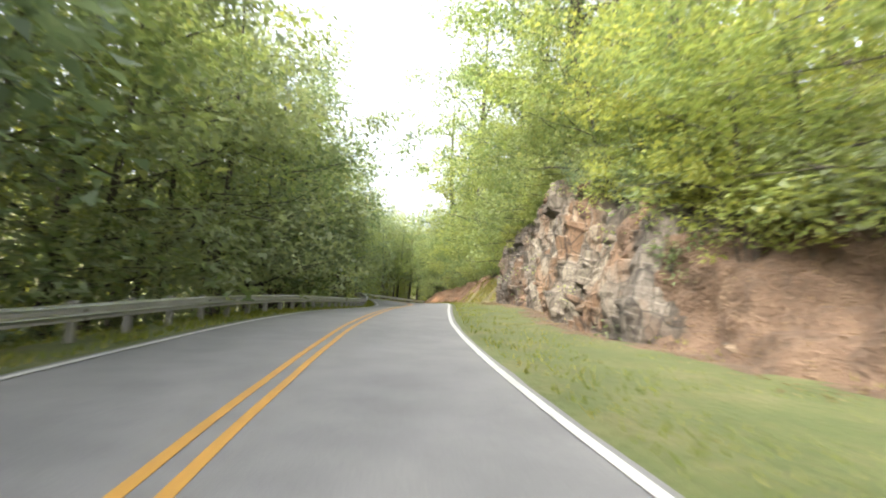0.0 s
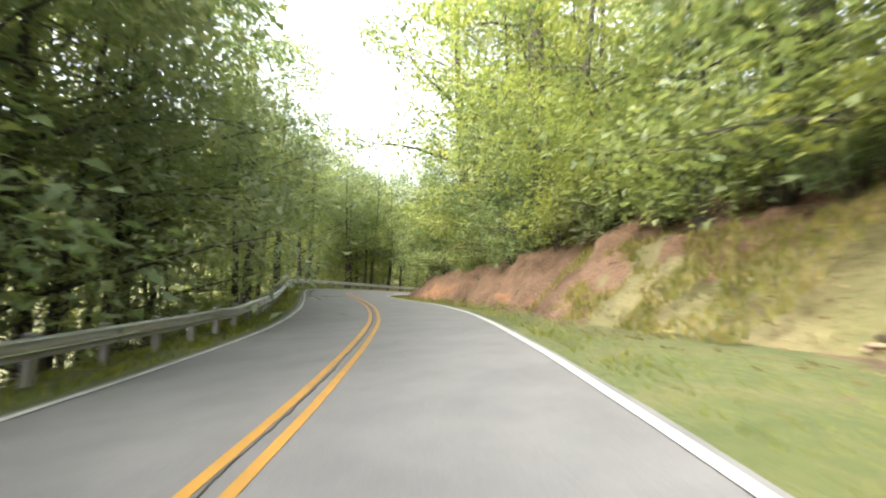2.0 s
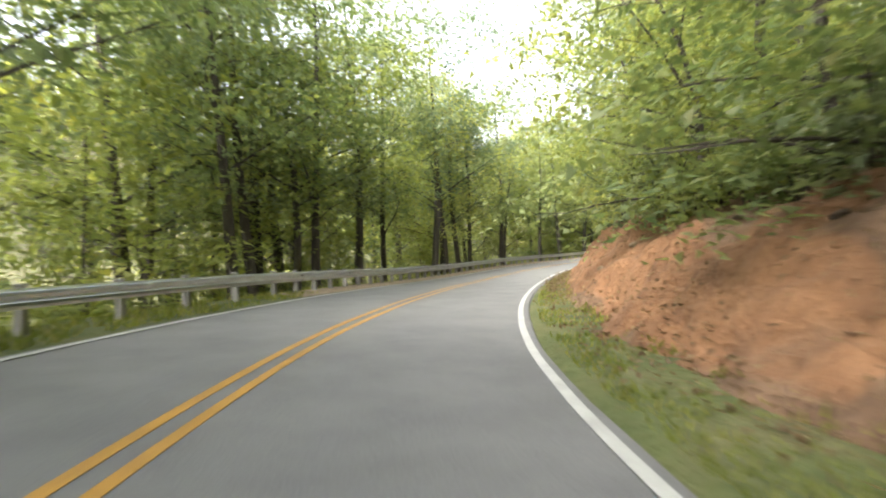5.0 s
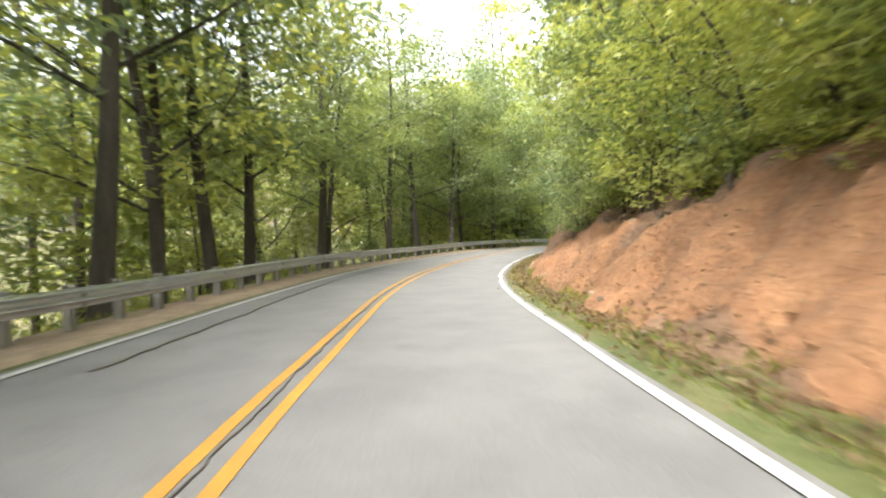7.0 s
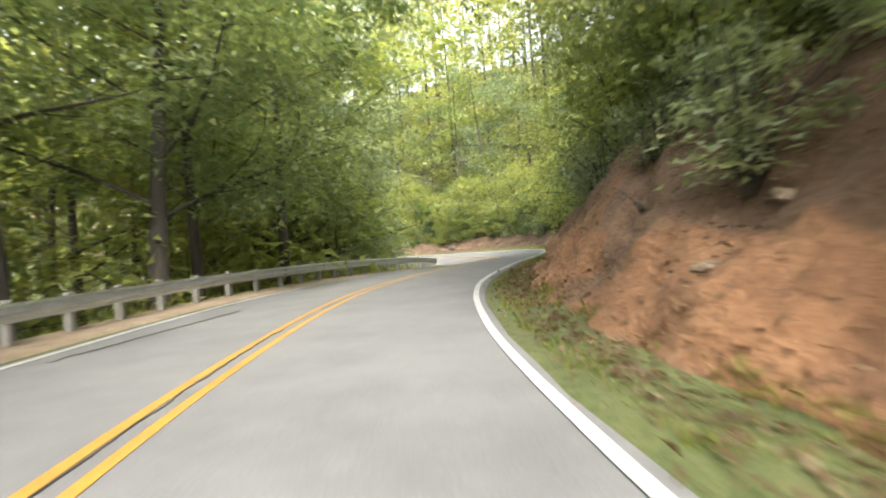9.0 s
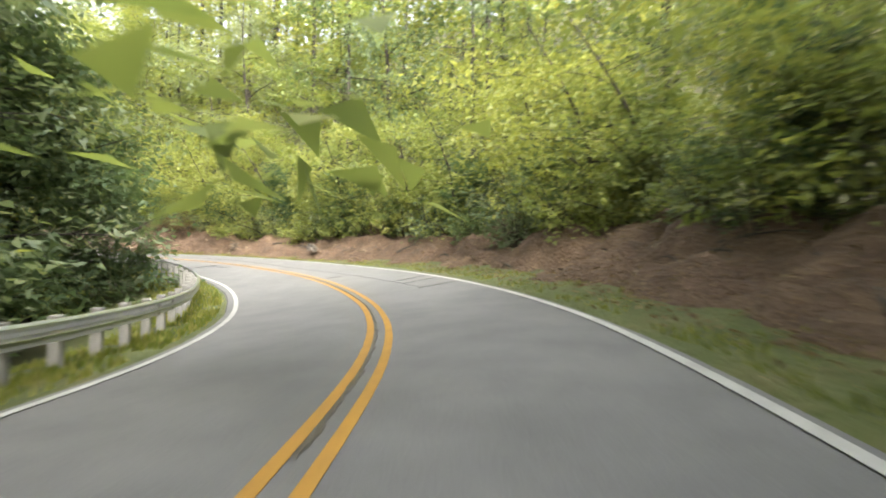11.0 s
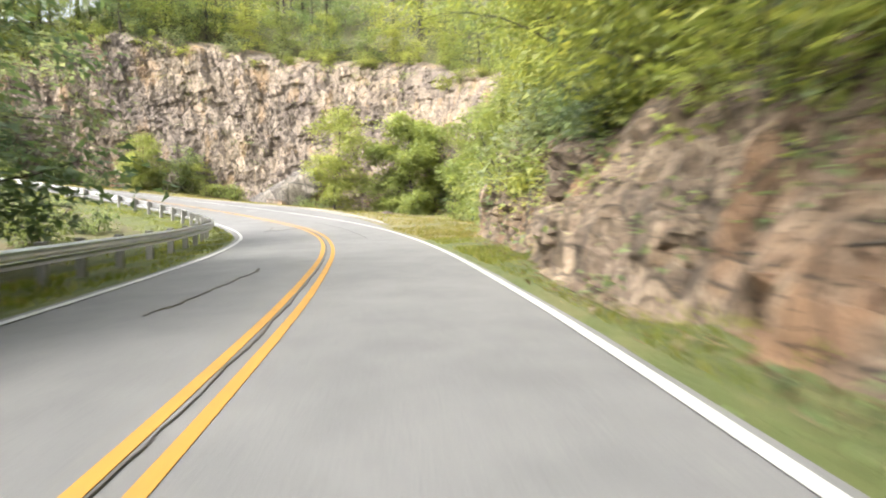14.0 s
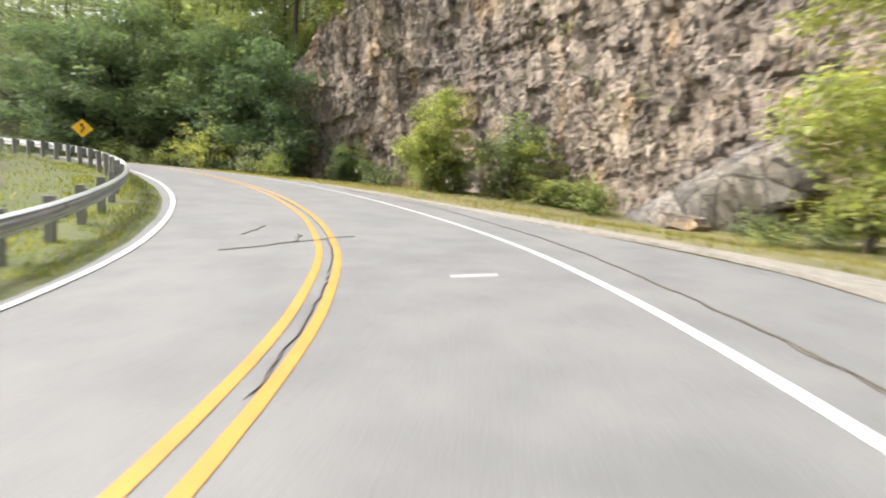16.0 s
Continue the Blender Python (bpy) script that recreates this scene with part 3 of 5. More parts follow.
def build_guardrail():
    rail = new("guardrail")
    rail.location = place(0, RAIL, 0)[0]
    tagged(rail, "weathered galvanised guardrail on grey posts along the drop", "guardrail")
    # W-shaped beam, 0.31 m deep, its top 0.72 m over the road; (depth, height)
    knee = ((0.0, 0.0), (0.034, 0.050), (0.058, 0.080), (0.075, 0.086), (0.092, 0.078), (0.165, 0.012), (0.19, 0.0), (0.28, -0.004))
    w = [(-0.03 + d, 0.725 - 0.5 * 0.315 * (half + h / 0.28 * 0.96)) for half in (0, 1) for h, d in knee]
    joints = stations(-0.85, 19.8, 3.81)
    base = np.array(rail.location)
    for a, b in zip(joints[:-1], joints[1:]):
        us = np.linspace(a - 0.006, b, 6)
        sag = 0.02 * noise.noise((a * 7, 0, 0)) + (-0.05 if abs(a - 2.93) < 0.13 or abs(a - 7.28) < 0.13 else 0)
        verts = []
        for k, u in enumerate(us):
            lift = sag * math.sin(k / 5 * math.pi) + (0.002 if k == 0 else 0)
            for dep, hgt in w:
                verts.append(place(u, RAIL + dep + 0.002 * (k == 0), hgt + lift)[0] - base)
            for dep, hgt in reversed(w):
                verts.append(place(u, RAIL + dep - 0.006, hgt + lift)[0] - base)
        m = 2 * len(w)
        faces = [(k * m + c, k * m + (c + 1) % m, (k + 1) * m + (c + 1) % m, (k + 1) * m + c) for k in range(5) for c in range(m)]
        part("beam", verts, faces, STEEL, rail)
    post = bmesh.new()
    bmesh.ops.create_cube(post, size=1, matrix=Matrix.Translation((0, 0, 0.28)) @ Matrix.Diagonal((0.16, 0.13, 1.0, 1)))
    bmesh.ops.bevel(post, geom=post.edges[:], offset=0.012, segments=1, affect="EDGES")
    pm = bpy.data.meshes.new("post")
    post.to_mesh(pm)
    pm.materials.append(POST)
    block = bmesh.new()
    bmesh.ops.create_cube(block, size=1, matrix=Matrix.Translation((0, 0, 0.56)) @ Matrix.Diagonal((0.14, 0.12, 0.30, 1)))
    bmesh.ops.bevel(block, geom=block.edges[:], offset=0.01, segments=1, affect="EDGES")
    bm = bpy.data.meshes.new("spacer_block")
    block.to_mesh(bm)
    bm.materials.append(POST)
    for u0, u1, gap in ((-0.8, 6.2, 1.905), (6.3, 14.6, 1.27), (14.7, 19.6, 1.905)):
        for u in stations(u0, u1, gap):
            n = rightward([u])[0]
            turn = math.atan2(n[1], n[0])
            for nm, me, off in (("post", pm, RAIL - 0.27), ("spacer_block", bm, RAIL - 0.11)):
                ob = new(nm, me)
                ob.parent = rail
                p = place(u, off, -0.02 * random.random())[0] - base
                ob.matrix_local = Matrix.Translation(p) @ Euler((random.uniform(-0.03, 0.03), random.uniform(-0.03, 0.03), turn)).to_matrix().to_4x4()


build_guardrail()


# ---- woods ----
def tube(verts, faces, pts, radii, sides):
    """Adds a tapered limb through pts."""
    base = len(verts)
    for k, (p, r) in enumerate(zip(pts, radii)):
        d = (Vector(pts[min(k + 1, len(pts) - 1)]) - Vector(pts[max(k - 1, 0)])).normalized()
        a = d.orthogonal().normalized()
        b = d.cross(a)
        for s in range(sides):
            th = 2 * math.pi * s / sides
            verts.append(Vector(p) + (a * math.cos(th) + b * math.sin(th)) * r)
    for k in range(len(pts) - 1):
        for s in range(sides):
            faces.append((base + k * sides + s, base + k * sides + (s + 1) % sides, base + (k + 1) * sides + (s + 1) % sides, base + (k + 1) * sides + s))


def leaves(rng, centres, spread, per, size, flat=0.55):
    """Pointed leaves round each centre, in flat sprays. Returns verts and faces."""
    c = np.repeat(np.asarray(centres), per, 0)
    n = len(c)
    sp = np.repeat(np.broadcast_to(spread, len(centres)), per)[:, None]
    p = c + np.clip(rng.normal(0, 0.5, (n, 3)), -0.85, 0.85) * sp * [1, 1, flat]
    axis = rng.normal(0, 0.6, (n, 3)) * [1, 1, 0.5] + (p - c) / sp * [1.3, 1.3, 0.5] + [0, 0, -0.30]
    axis /= np.linalg.norm(axis, axis=1)[:, None]
    up = rng.normal(0, 0.38, (n, 3)) + [0, 0, 1]
    side = np.cross(axis, up)
    side /= np.linalg.norm(side, axis=1)[:, None] + 1e-9
    nor = np.cross(side, axis)
    s = (size * rng.uniform(0.65, 1.3, n))[:, None]
    lop = rng.uniform(0.22, 0.40, (n, 1))
    v = np.stack([p - axis * s * 0.5 - side * s * 0.14, p + side * s * lop + nor * s * 0.08, p + axis * s * 0.55 - side * s * 0.16], 1).reshape(-1, 3)
    f = np.arange(3 * n).reshape(-1, 3)
    return v, f


def fast_mesh(name, v, f, mat):
    me = bpy.data.meshes.new(name)
    me.vertices.add(len(v))
    me.vertices.foreach_set("co", np.asarray(v, np.float32).ravel())
    f = np.asarray(f, np.int32)
    k = f.shape[1]
    me.loops.add(f.size)
    me.loops.foreach_set("vertex_index", f.ravel())
    me.polygons.add(len(f))
    me.polygons.foreach_set("loop_start", np.arange(0, f.size, k, dtype=np.int32))
    me.materials.append(mat)
    me.update(calc_edges=True)
    return me


def make_tree(seed, tall, reach, low, mat, clumps, per, size, girth=0.22, lean=0.0, name="tree", label="", spread=1.15, plain=False):
    """A broadleaf tree: tapered trunk with limbs, and a crown of many leaves in clumps."""
    rng = np.random.default_rng(seed)
    root = new(name)
    verts, faces = [], []
    pts, radii = [], []
    for k in range(8):
        f = k / 7
        pts.append(Vector((lean * tall * f * f + 0.25 * math.sin(f * 5 + seed), 0.25 * math.sin(f * 4 + seed * 2.1), tall * 0.9 * f - 0.6)))
        radii.append(girth * (1.25 if k == 0 else 1.0 - 0.86 * f))
    tube(verts, faces, pts, radii, 5 if plain else 7)
    tips = []
    limbs = 9 if plain else 12
    for k in range(limbs):
        f = low + (0.95 - low) * (k + rng.uniform(0, 0.8)) / limbs
        g = f * 7 * 0.999
        i = int(g)
        start = pts[i].lerp(pts[i + 1], g - i)
        az = k * 2.4 + rng.uniform(-0.5, 0.5)
        shape = math.sin(math.pi * min(1.0, 0.22 + 0.78 * (f - low) / (1 - low))) ** 0.7
        length = reach * (0.35 + 0.65 * shape) * rng.uniform(0.75, 1.15)
        climb = rng.uniform(0.10, 0.55) + (0.28 if low > 0.18 else 0) + 0.5 * max(0, f - 0.7)
        lp = [start]
        for s in range(1, 5):
            q = s / 4
            lp.append(start + Vector((math.cos(az + 0.25 * math.sin(q * 3 + k)) * length * q, math.sin(az + 0.25 * math.sin(q * 3 + k)) * length * q,
                                      length * climb * q - 0.12 * length * q * q)))
        r0 = girth * (1 - 0.86 * f) * (0.40 if low > 0.18 else 0.5)
        tube(verts, faces, lp, [r0 * (1 - 0.8 * s / 4) for s in range(5)], 3)
        for s in (1, 2, 3, 4):
            tips.append((lp[s], 0.5 + 0.2 * s))
            for twig in range(2):
                a2 = az + rng.uniform(-1.2, 1.2)
                tip = lp[s] + Vector((math.cos(a2), math.sin(a2), rng.uniform(-0.15, 0.5))) * length * 0.28
                if not plain and twig == 0:
                    tube(verts, faces, [lp[s], tip], [r0 * 0.3, r0 * 0.1], 3)
                tips.append((tip, 0.8))
    part("trunk", verts, faces, BARK, root, smooth=True)
    pick = rng.integers(0, len(tips), clumps)
    centres = np.array([tips[i][0] for i in pick]) + np.clip(rng.normal(0, 0.55, (clumps, 3)), -0.9, 0.9) * spread
    v, f = leaves(rng, centres, rng.uniform(0.7, 1.5, clumps) * spread, per, size)
    crown = new("crown", fast_mesh("crown", v, f, mat))
    crown.parent = root
    return tagged(root, label, "tree", "roadside woods")


def make_pine(seed, tall, reach, label):
    """A pine: straight trunk and whorls of level boughs with flat, dark sprays of needles."""
    rng = np.random.default_rng(seed)
    root = new("pine_tree")
    verts, faces, centres, spread = [], [], [], []
    tube(verts, faces, [Vector((0, 0, -0.6)), Vector((0.1, 0, tall * 0.5)), Vector((0, 0.1, tall))], [0.20, 0.13, 0.03], 6)
    for k in range(int(tall / 0.85)):
        f = 0.16 + 0.82 * k / (tall / 0.85)
        for arm in range(5):
            az = k * 0.9 + arm * 1.257 + rng.uniform(-0.3, 0.3)
            long = reach * (1.05 - f) * rng.uniform(0.6, 1.15) + 0.25
            start, end = Vector((0, 0, tall * f)), Vector((math.cos(az) * long, math.sin(az) * long, tall * f + 0.12 * long - 0.1))
            tube(verts, faces, [start, end], [0.035, 0.01], 3)
            for q in (0.4, 0.7, 1.0):
                centres.append(start.lerp(end, q))
                spread.append(0.35 + 0.16 * long)
    part("trunk", verts, faces, BARK, root, smooth=True)
    v, f = leaves(rng, np.array(centres), np.array(spread), 16, 0.20, 0.22)
    crown = new("crown", fast_mesh("crown", v, f, DEEP_LEAF))
    crown.parent = root
    return tagged(root, label, "tree", "roadside woods")


def make_bush(seed, tall, wide, mat, clumps, per, size, label, name="bush"):
    """A shrub: several stems and leaves down to the ground."""
    rng = np.random.default_rng(seed)
    root = new(name)
    verts, faces, tips = [], [], []
    for k in range(9):
        az, out = k * 2.4, wide * rng.uniform(0.25, 1.0)
        h = tall * rng.uniform(0.55, 1.0) * (1 - 0.35 * out / wide)
        tip = Vector((math.cos(az) * out, math.sin(az) * out, h))
        half = Vector((tip.x * 0.35, tip.y * 0.35, h * 0.55))
        tube(verts, faces, [Vector((0.06 * math.cos(az), 0.06 * math.sin(az), -0.25)), half, tip], [0.03, 0.02, 0.008], 4)
        for q in (0.3, 0.55, 0.8, 1.0):
            tips.append(half.lerp(tip, (q - 0.3) / 0.7))
    part("woody_base", verts, faces, BARK, root)
    pick = rng.integers(0, len(tips), clumps)
    centres = np.array([tips[i] for i in pick]) + rng.normal(0, 0.16 * wide, (clumps, 3)) - np.array([0, 0, 0.12 * tall]) * rng.uniform(0, 2.2, (clumps, 1))
    centres[:, 2] = np.maximum(centres[:, 2], 0.15)
    v, f = leaves(rng, centres, rng.uniform(0.35, 0.75, clumps) * (0.5 + 0.3 * wide), per, size)
    crown = new("foliage", fast_mesh("foliage", v, f, mat))
    crown.parent = root
    return tagged(root, label, "shrub", "roadside shrubs")


OAK = "tall broadleaf tree in full green leaf"
EDGE_TREE = "roadside tree with dark leaves down its side"
YOUNG = "slender young tree with yellow-green leaves"
TREES = {
    "edge": [make_tree(1, 19, 5.4, 0.08, LEAF[0], 150, 44, 0.31, label=EDGE_TREE), make_tree(2, 23, 5.6, 0.10, LEAF[0], 160, 44, 0.32, label=EDGE_TREE),
             make_tree(3, 17, 5.0, 0.06, LEAF[1], 140, 44, 0.30, label="roadside tree in mid-green leaf")],
    "oak": [make_tree(11, 22, 6.0, 0.32, LEAF[1], 116, 50, 0.30, 0.38, label=OAK), make_tree(12, 24, 6.2, 0.38, LEAF[0], 116, 50, 0.30, 0.42, label=OAK),
            make_tree(13, 20, 5.6, 0.28, LEAF[1], 110, 50, 0.30, 0.34, 0.03, label=OAK)],
    "grove": [make_tree(14, 19, 4.6, 0.26, LEAF[1], 140, 44, 0.28, 0.24, 0.02, label="dark-trunked tree standing behind the guardrail"),
              make_tree(15, 21, 4.8, 0.30, LEAF[0], 140, 44, 0.29, 0.27, -0.03, label="dark-trunked tree standing behind the guardrail"),
              make_tree(16, 17, 4.4, 0.22, LEAF[2], 140, 44, 0.27, 0.20, 0.06, label="slim dark-trunked tree with yellow-green leaves")],
    "light": [make_tree(21, 18, 5.2, 0.20, LEAF[2], 100, 48, 0.29, 0.19, label="broadleaf tree with sunlit yellow-green leaves"),
              make_tree(22, 15, 4.8, 0.14, LEAF[2], 96, 48, 0.28, 0.16, 0.05, label="leaning tree with sunlit yellow-green leaves")],
    "over": [make_tree(51, 9, 4.0, 0.06, LEAF[1], 96, 45, 0.23, 0.13, 0.26, label="tree leaning from the bank towards the road", spread=1.0),
             make_tree(52, 11, 4.4, 0.08, LEAF[1], 104, 45, 0.24, 0.14, 0.20, label="green-leaved tree leaning from the bank", spread=1.0),
             make_tree(53, 8, 3.6, 0.05, LEAF[2], 90, 45, 0.22, 0.11, 0.28, label="yellow-green tree leaning from the bank", spread=1.0)],
    "back": [make_tree(61, 21, 5.8, 0.22, LEAF[1], 90, 40, 0.43, 0.22, label="tree in the wood in green leaf", plain=True),
             make_tree(62, 23, 6.0, 0.26, LEAF[0], 90, 40, 0.44, 0.24, label="tree in the wood in dark leaf", plain=True),
             make_tree(63, 18, 5.4, 0.18, LEAF[2], 90, 40, 0.42, 0.18, label="tree in the wood in yellow-green leaf", plain=True)],
    "dense": [make_tree(71, 13, 4.0, 0.02, DEEP_LEAF, 210, 62, 0.33, 0.2, label="dense dark-green tree leafy to the ground"),
              make_tree(72, 11, 3.9, 0.02, DEEP_LEAF, 180, 60, 0.31, 0.18, label="dense rounded green tree leafy to the ground")],
    "yellow": [make_tree(73, 10, 2.0, 0.04, LEAF[2], 210, 54, 0.25, 0.12, label="yellow-green tree at the foot of the rock", spread=0.8)],
    "young": [make_tree(31, 8.5, 2.4, 0.12, LEAF[2], 54, 36, 0.28, 0.08, 0.06, label=YOUNG, spread=0.8),
              make_tree(32, 10, 2.8, 0.14, LEAF[1], 58, 36, 0.29, 0.09, 0.10, label="slender young tree in green leaf", spread=0.8)],
}
BUSHES = {
    "green": [make_bush(41, 2.2, 1.6, LEAF[1], 38, 24, 0.21, "leafy green roadside shrub"), make_bush(42, 3.2, 1.9, LEAF[0], 40, 24, 0.23, "dark green roadside shrub")],
    "pale": [make_bush(43, 1.8, 1.5, LEAF[2], 36, 25, 0.19, "yellow-green shrub in tall grass"), make_bush(44, 3.4, 1.7, LEAF[2], 40, 25, 0.21, "tall yellow-green roadside shrub")],
    "thicket": [make_bush(45, 6.0, 1.7, LEAF[2], 72, 46, 0.22, "tall yellow-green shrub tree hung with vines"), make_bush(46, 5.0, 1.6, LEAF[1], 68, 46, 0.22, "dense green shrub at the cliff's foot")],
}
TREES["rounded"] = TREES["dense"][1:]
TREES["bright"] = TREES["over"][2:]
SPREADING = make_tree(17, 17, 7.0, 0.22, LEAF[1], 560, 54, 0.25, 0.32, 0.05, label="spreading forked oak leaning its boughs over the guardrail", spread=1.1)
VINE = make_tree(74, 9.6, 3.7, 0.02, LEAF[2], 520, 56, 0.33, 0.2, label="broad tree at the rock's foot draped with green vines", spread=0.85)
DEAD_SHRUB = make_bush(47, 2.0, 1.5, DRY_LEAF, 40, 30, 0.17, "withered shrub with rusty brown leaves")
PINE = make_pine(81, 11, 2.6, "dark pine with level boughs on top of the cliff")
ORIGINALS = [SPREADING, VINE, DEAD_SHRUB, PINE] + [o for group in (TREES, BUSHES) for kind in group.values() for o in kind]
used = set()
rng = random.Random(5)


def plant(ob, x, y, size=1.0, turn=None, sink=0.15, upright=False):
    """Stands a tree or shrub at a place on the land."""
    z = float(land(np.array([x]), np.array([y]))[0]) - sink
    turn = rng.uniform(0, 6.28) if turn is None else turn
    tip = 0 if upright else 0.05
    m = Matrix.Translation((x, y, z)) @ Euler((rng.uniform(-tip, tip), rng.uniform(-tip, tip), turn)).to_matrix().to_4x4()
    if ob.name in used:
        ob = copy_thing(ob, m)
    else:
        used.add(ob.name)
        ob.matrix_basis = m
    ob.scale = (size, size, size * rng.uniform(0.92, 1.08))
    return ob


def spots(u0, u1, gap, off0, off1, from_brow=True):
    """Loose places along the road between two offsets, clear of the asphalt."""
    for u in stations(u0, u1, gap):
        u = u + rng.uniform(-0.4, 0.4) * gap / 15
        off = rng.uniform(off0, off1)
        if min(off0, off1) > -5.5 and from_brow:
            off += float(TOE(u) + RUN(u))
        p = place(u, off)[0]
        on = nearest(p[:1], p[1:2])[1][0]
        if abs(on) > 5.6 and abs(on) > 0.8 * abs(off):
            yield u, p[0], p[1]


def row(kinds, u0, u1, gap, off0, off1, size0=0.85, size1=1.15, from_brow=True):
    """A loose row of trees or shrubs; leaning trees lean to the road."""
    pool = [o for k in kinds for o in (TREES.get(k) or BUSHES.get(k))]
    for u, x, y in spots(u0, u1, gap, off0, off1, from_brow):
        n = rightward([u])[0]
        leaning = kinds[0] in ("over", "bright")
        plant(rng.choice(pool), x, y, rng.uniform(size0, size1), math.atan2(-n[1], -n[0]) + rng.uniform(-0.5, 0.5) if leaning else None)


# left of the road
# unseen trees added behind the start to keep the sun off the road
row(("back",), -0.95, -0.1, 4.0, -8.5, -12.0, 1.0, 1.2)
row(("back",), -0.95, -0.1, 4.5, 1.5, 4.0, 0.8, 1.0)
row(("edge", "oak"), -0.1, 4.1, 4.8, -11.6, -13.2, 1.15, 1.35)
row(("edge",), 0.1, 4.0, 5.4, -10.6, -11.4, 1.05, 1.25)

row(("light",), 3.9, 6.4, 6.5, -12, -15, 1.0, 1.3)
row(("light",), 6.4, 10.8, 9.0, -12.4, -14.5, 1.2, 1.4)
row(("back",), 8.6, 11.5, 8.0, -15, -19, 1.25, 1.5)
for k, (x, y) in enumerate(((-4.7, 65.9), (-5.3, 71.4), (-5.5, 74.3), (-5.9, 75.4), (-5.4, 77.8), (-3.6, 86.6), (-3.0, 88.4), (0.7, 96.4), (1.4, 98.6), (3.0, 100.8), (4.2, 102.7),
                            (6.2, 107.4), (8.4, 109.9), (12.8, 114.9), (13.9, 116.4), (14.3, 118.2), (16.0, 119.2), (17.9, 121.9), (22.4, 126.4), (23.8, 128.2), (29.6, 131.6), (33.4, 135.0), (40.0, 138.2), (45.0, 139.6))):
    plant(TREES["grove"][(0, 1, 0, 1, 2)[k % 5]], x, y, rng.uniform(0.95, 1.15), upright=True)
row(("back",), 6.4, 8.0, 7.5, -17, -21, 1.1, 1.4)
row(("green", "young"), 4.2, 6.4, 2.6, -8.8, -12, 1.0, 1.4)
row(("light",), 9.9, 11.5, 7.0, -13.0, -15.0, 1.2, 1.4)
for u, off in ((6.4, -13.0), (6.8, -10.5), (7.1, -12.5)):
    x, y, z = place(u, off)[0]
    plant(TREES["oak"][0], x, y, 1.05, upright=True)
row(("young",), 3.8, 11.2, 6.5, -10, -16, 1.1, 1.6)

row(("edge",), 11.2, 12.5, 5.6, -11.6, -13)
for u, off in ((12.55, -9.4), (12.85, -9.8), (13.15, -10.4), (12.3, -11.2)):
    x, y, z = place(u, off)[0]
    plant(TREES["dense"][0], x, y, 0.95, upright=True)
plant(TREES["dense"][0], 65.9, 187.8, 1.0, upright=True)
plant(TREES["dense"][0], 70.2, 178.8, 0.88, upright=True)
plant(TREES["dense"][0], 67.0, 184.0, 0.9, upright=True)
plant(TREES["dense"][0], 67.2, 181.0, 1.0, upright=True)
plant(TREES["edge"][0], 64.4, 191.5, 0.8, upright=True)
plant(BUSHES["thicket"][1], 66.8, 188.5, 0.9)
plant(BUSHES["green"][1], 68.4, 186.0, 1.2)
plant(BUSHES["green"][1], 69.4, 181.5, 1.2)

row(("green",), 0.2, 3.9, 4.4, -8.8, -9.8)
row(("pale", "green"), 4.2, 11.0, 3.6, -8.6, -11.5, 1.0, 1.5)
plant(TREES["oak"][1], -5.0, 82.6, 0.95, upright=True)
plant(TREES["oak"][1], -13.4, 85.4, 0.95, upright=True)
plant(SPREADING, 37.6, 136.2, 1.0, 0.0, upright=True)
# right of the road, above the bank
row(("over",), 0.1, 0.75, 2.6, -0.6, 0.6, 0.7, 0.9)
row(("over",), 0.6, 1.3, 2.6, 1.6, 2.6, 0.7, 0.9)
row(("over",), 1.35, 2.3, 1.9, 0.3, 1.1, 0.7, 0.95)
row(("thicket",), 0.7, 2.2, 2.2, 0.6, 1.8, 0.7, 1.0)
row(("thicket",), 1.8, 2.3, 2.4, -0.7, 0.4, 0.5, 0.8)
row(("over",), 2.2, 5.2, 2.7, 0.1, 1.1, 0.8, 1.0)
row(("green", "pale"), 2.2, 3.2, 1.4, -1.0, 0.4, 0.7, 1.0)
row(("over",), 5.2, 7.4, 3.2, 0.0, 1.2, 0.8, 1.0)
row(("over",), 7.4, 10.7, 3.4, 0.3, 1.5, 0.7, 0.9)
row(("light", "oak"), 0.0, 1.5, 5.6, 3.0, 6.0)
row(("light", "oak"), 1.6, 4.4, 5.0, 0.8, 2.4, 1.15, 1.4)
row(("light",), 4.0, 10.6, 6.2, 2.6, 5.5, 1.1, 1.4)

row(("green", "pale"), 0.15, 0.85, 0.75, -1.5, 0.2, 0.7, 1.0)
row(("green", "pale"), 0.8, 2.3, 1.0, -0.5, 0.6, 0.6, 0.9)
row(("green", "pale"), 2.4, 6.0, 2.1, -0.7, 0.8, 0.8, 1.1)
row(("green", "pale"), 6.0, 10.6, 1.9, -0.9, 0.6, 0.8, 1.1)
row(("green",), 8.3, 10.4, 1.3, -2.0, -0.7, 0.45, 0.75)
row(("pale",), 7.1, 8.3, 1.8, -1.4, -0.3, 0.5, 0.8)
row(("back",), 8.7, 10.4, 5.0, 2.0, 6.0, 1.25, 1.45)
row(("bright",), 10.8, 14.6, 3.2, 0.0, 1.6)
row(("thicket",), 10.8, 15.4, 3.8, 0.2, 2.2, 0.8, 1.2)
row(("rounded",), 11.6, 14.0, 7.5, 0.0, 1.4, 0.38, 0.55)
row(("light",), 14.5, 15.5, 3.0, 0.6, 2.4, 0.95, 1.2)
row(("pale", "green"), 14.5, 15.0, 1.6, -0.3, 0.6, 0.8, 1.2)
row(("pale",), 15.1, 15.6, 1.4, -2.0, 0.2, 0.9, 1.4)
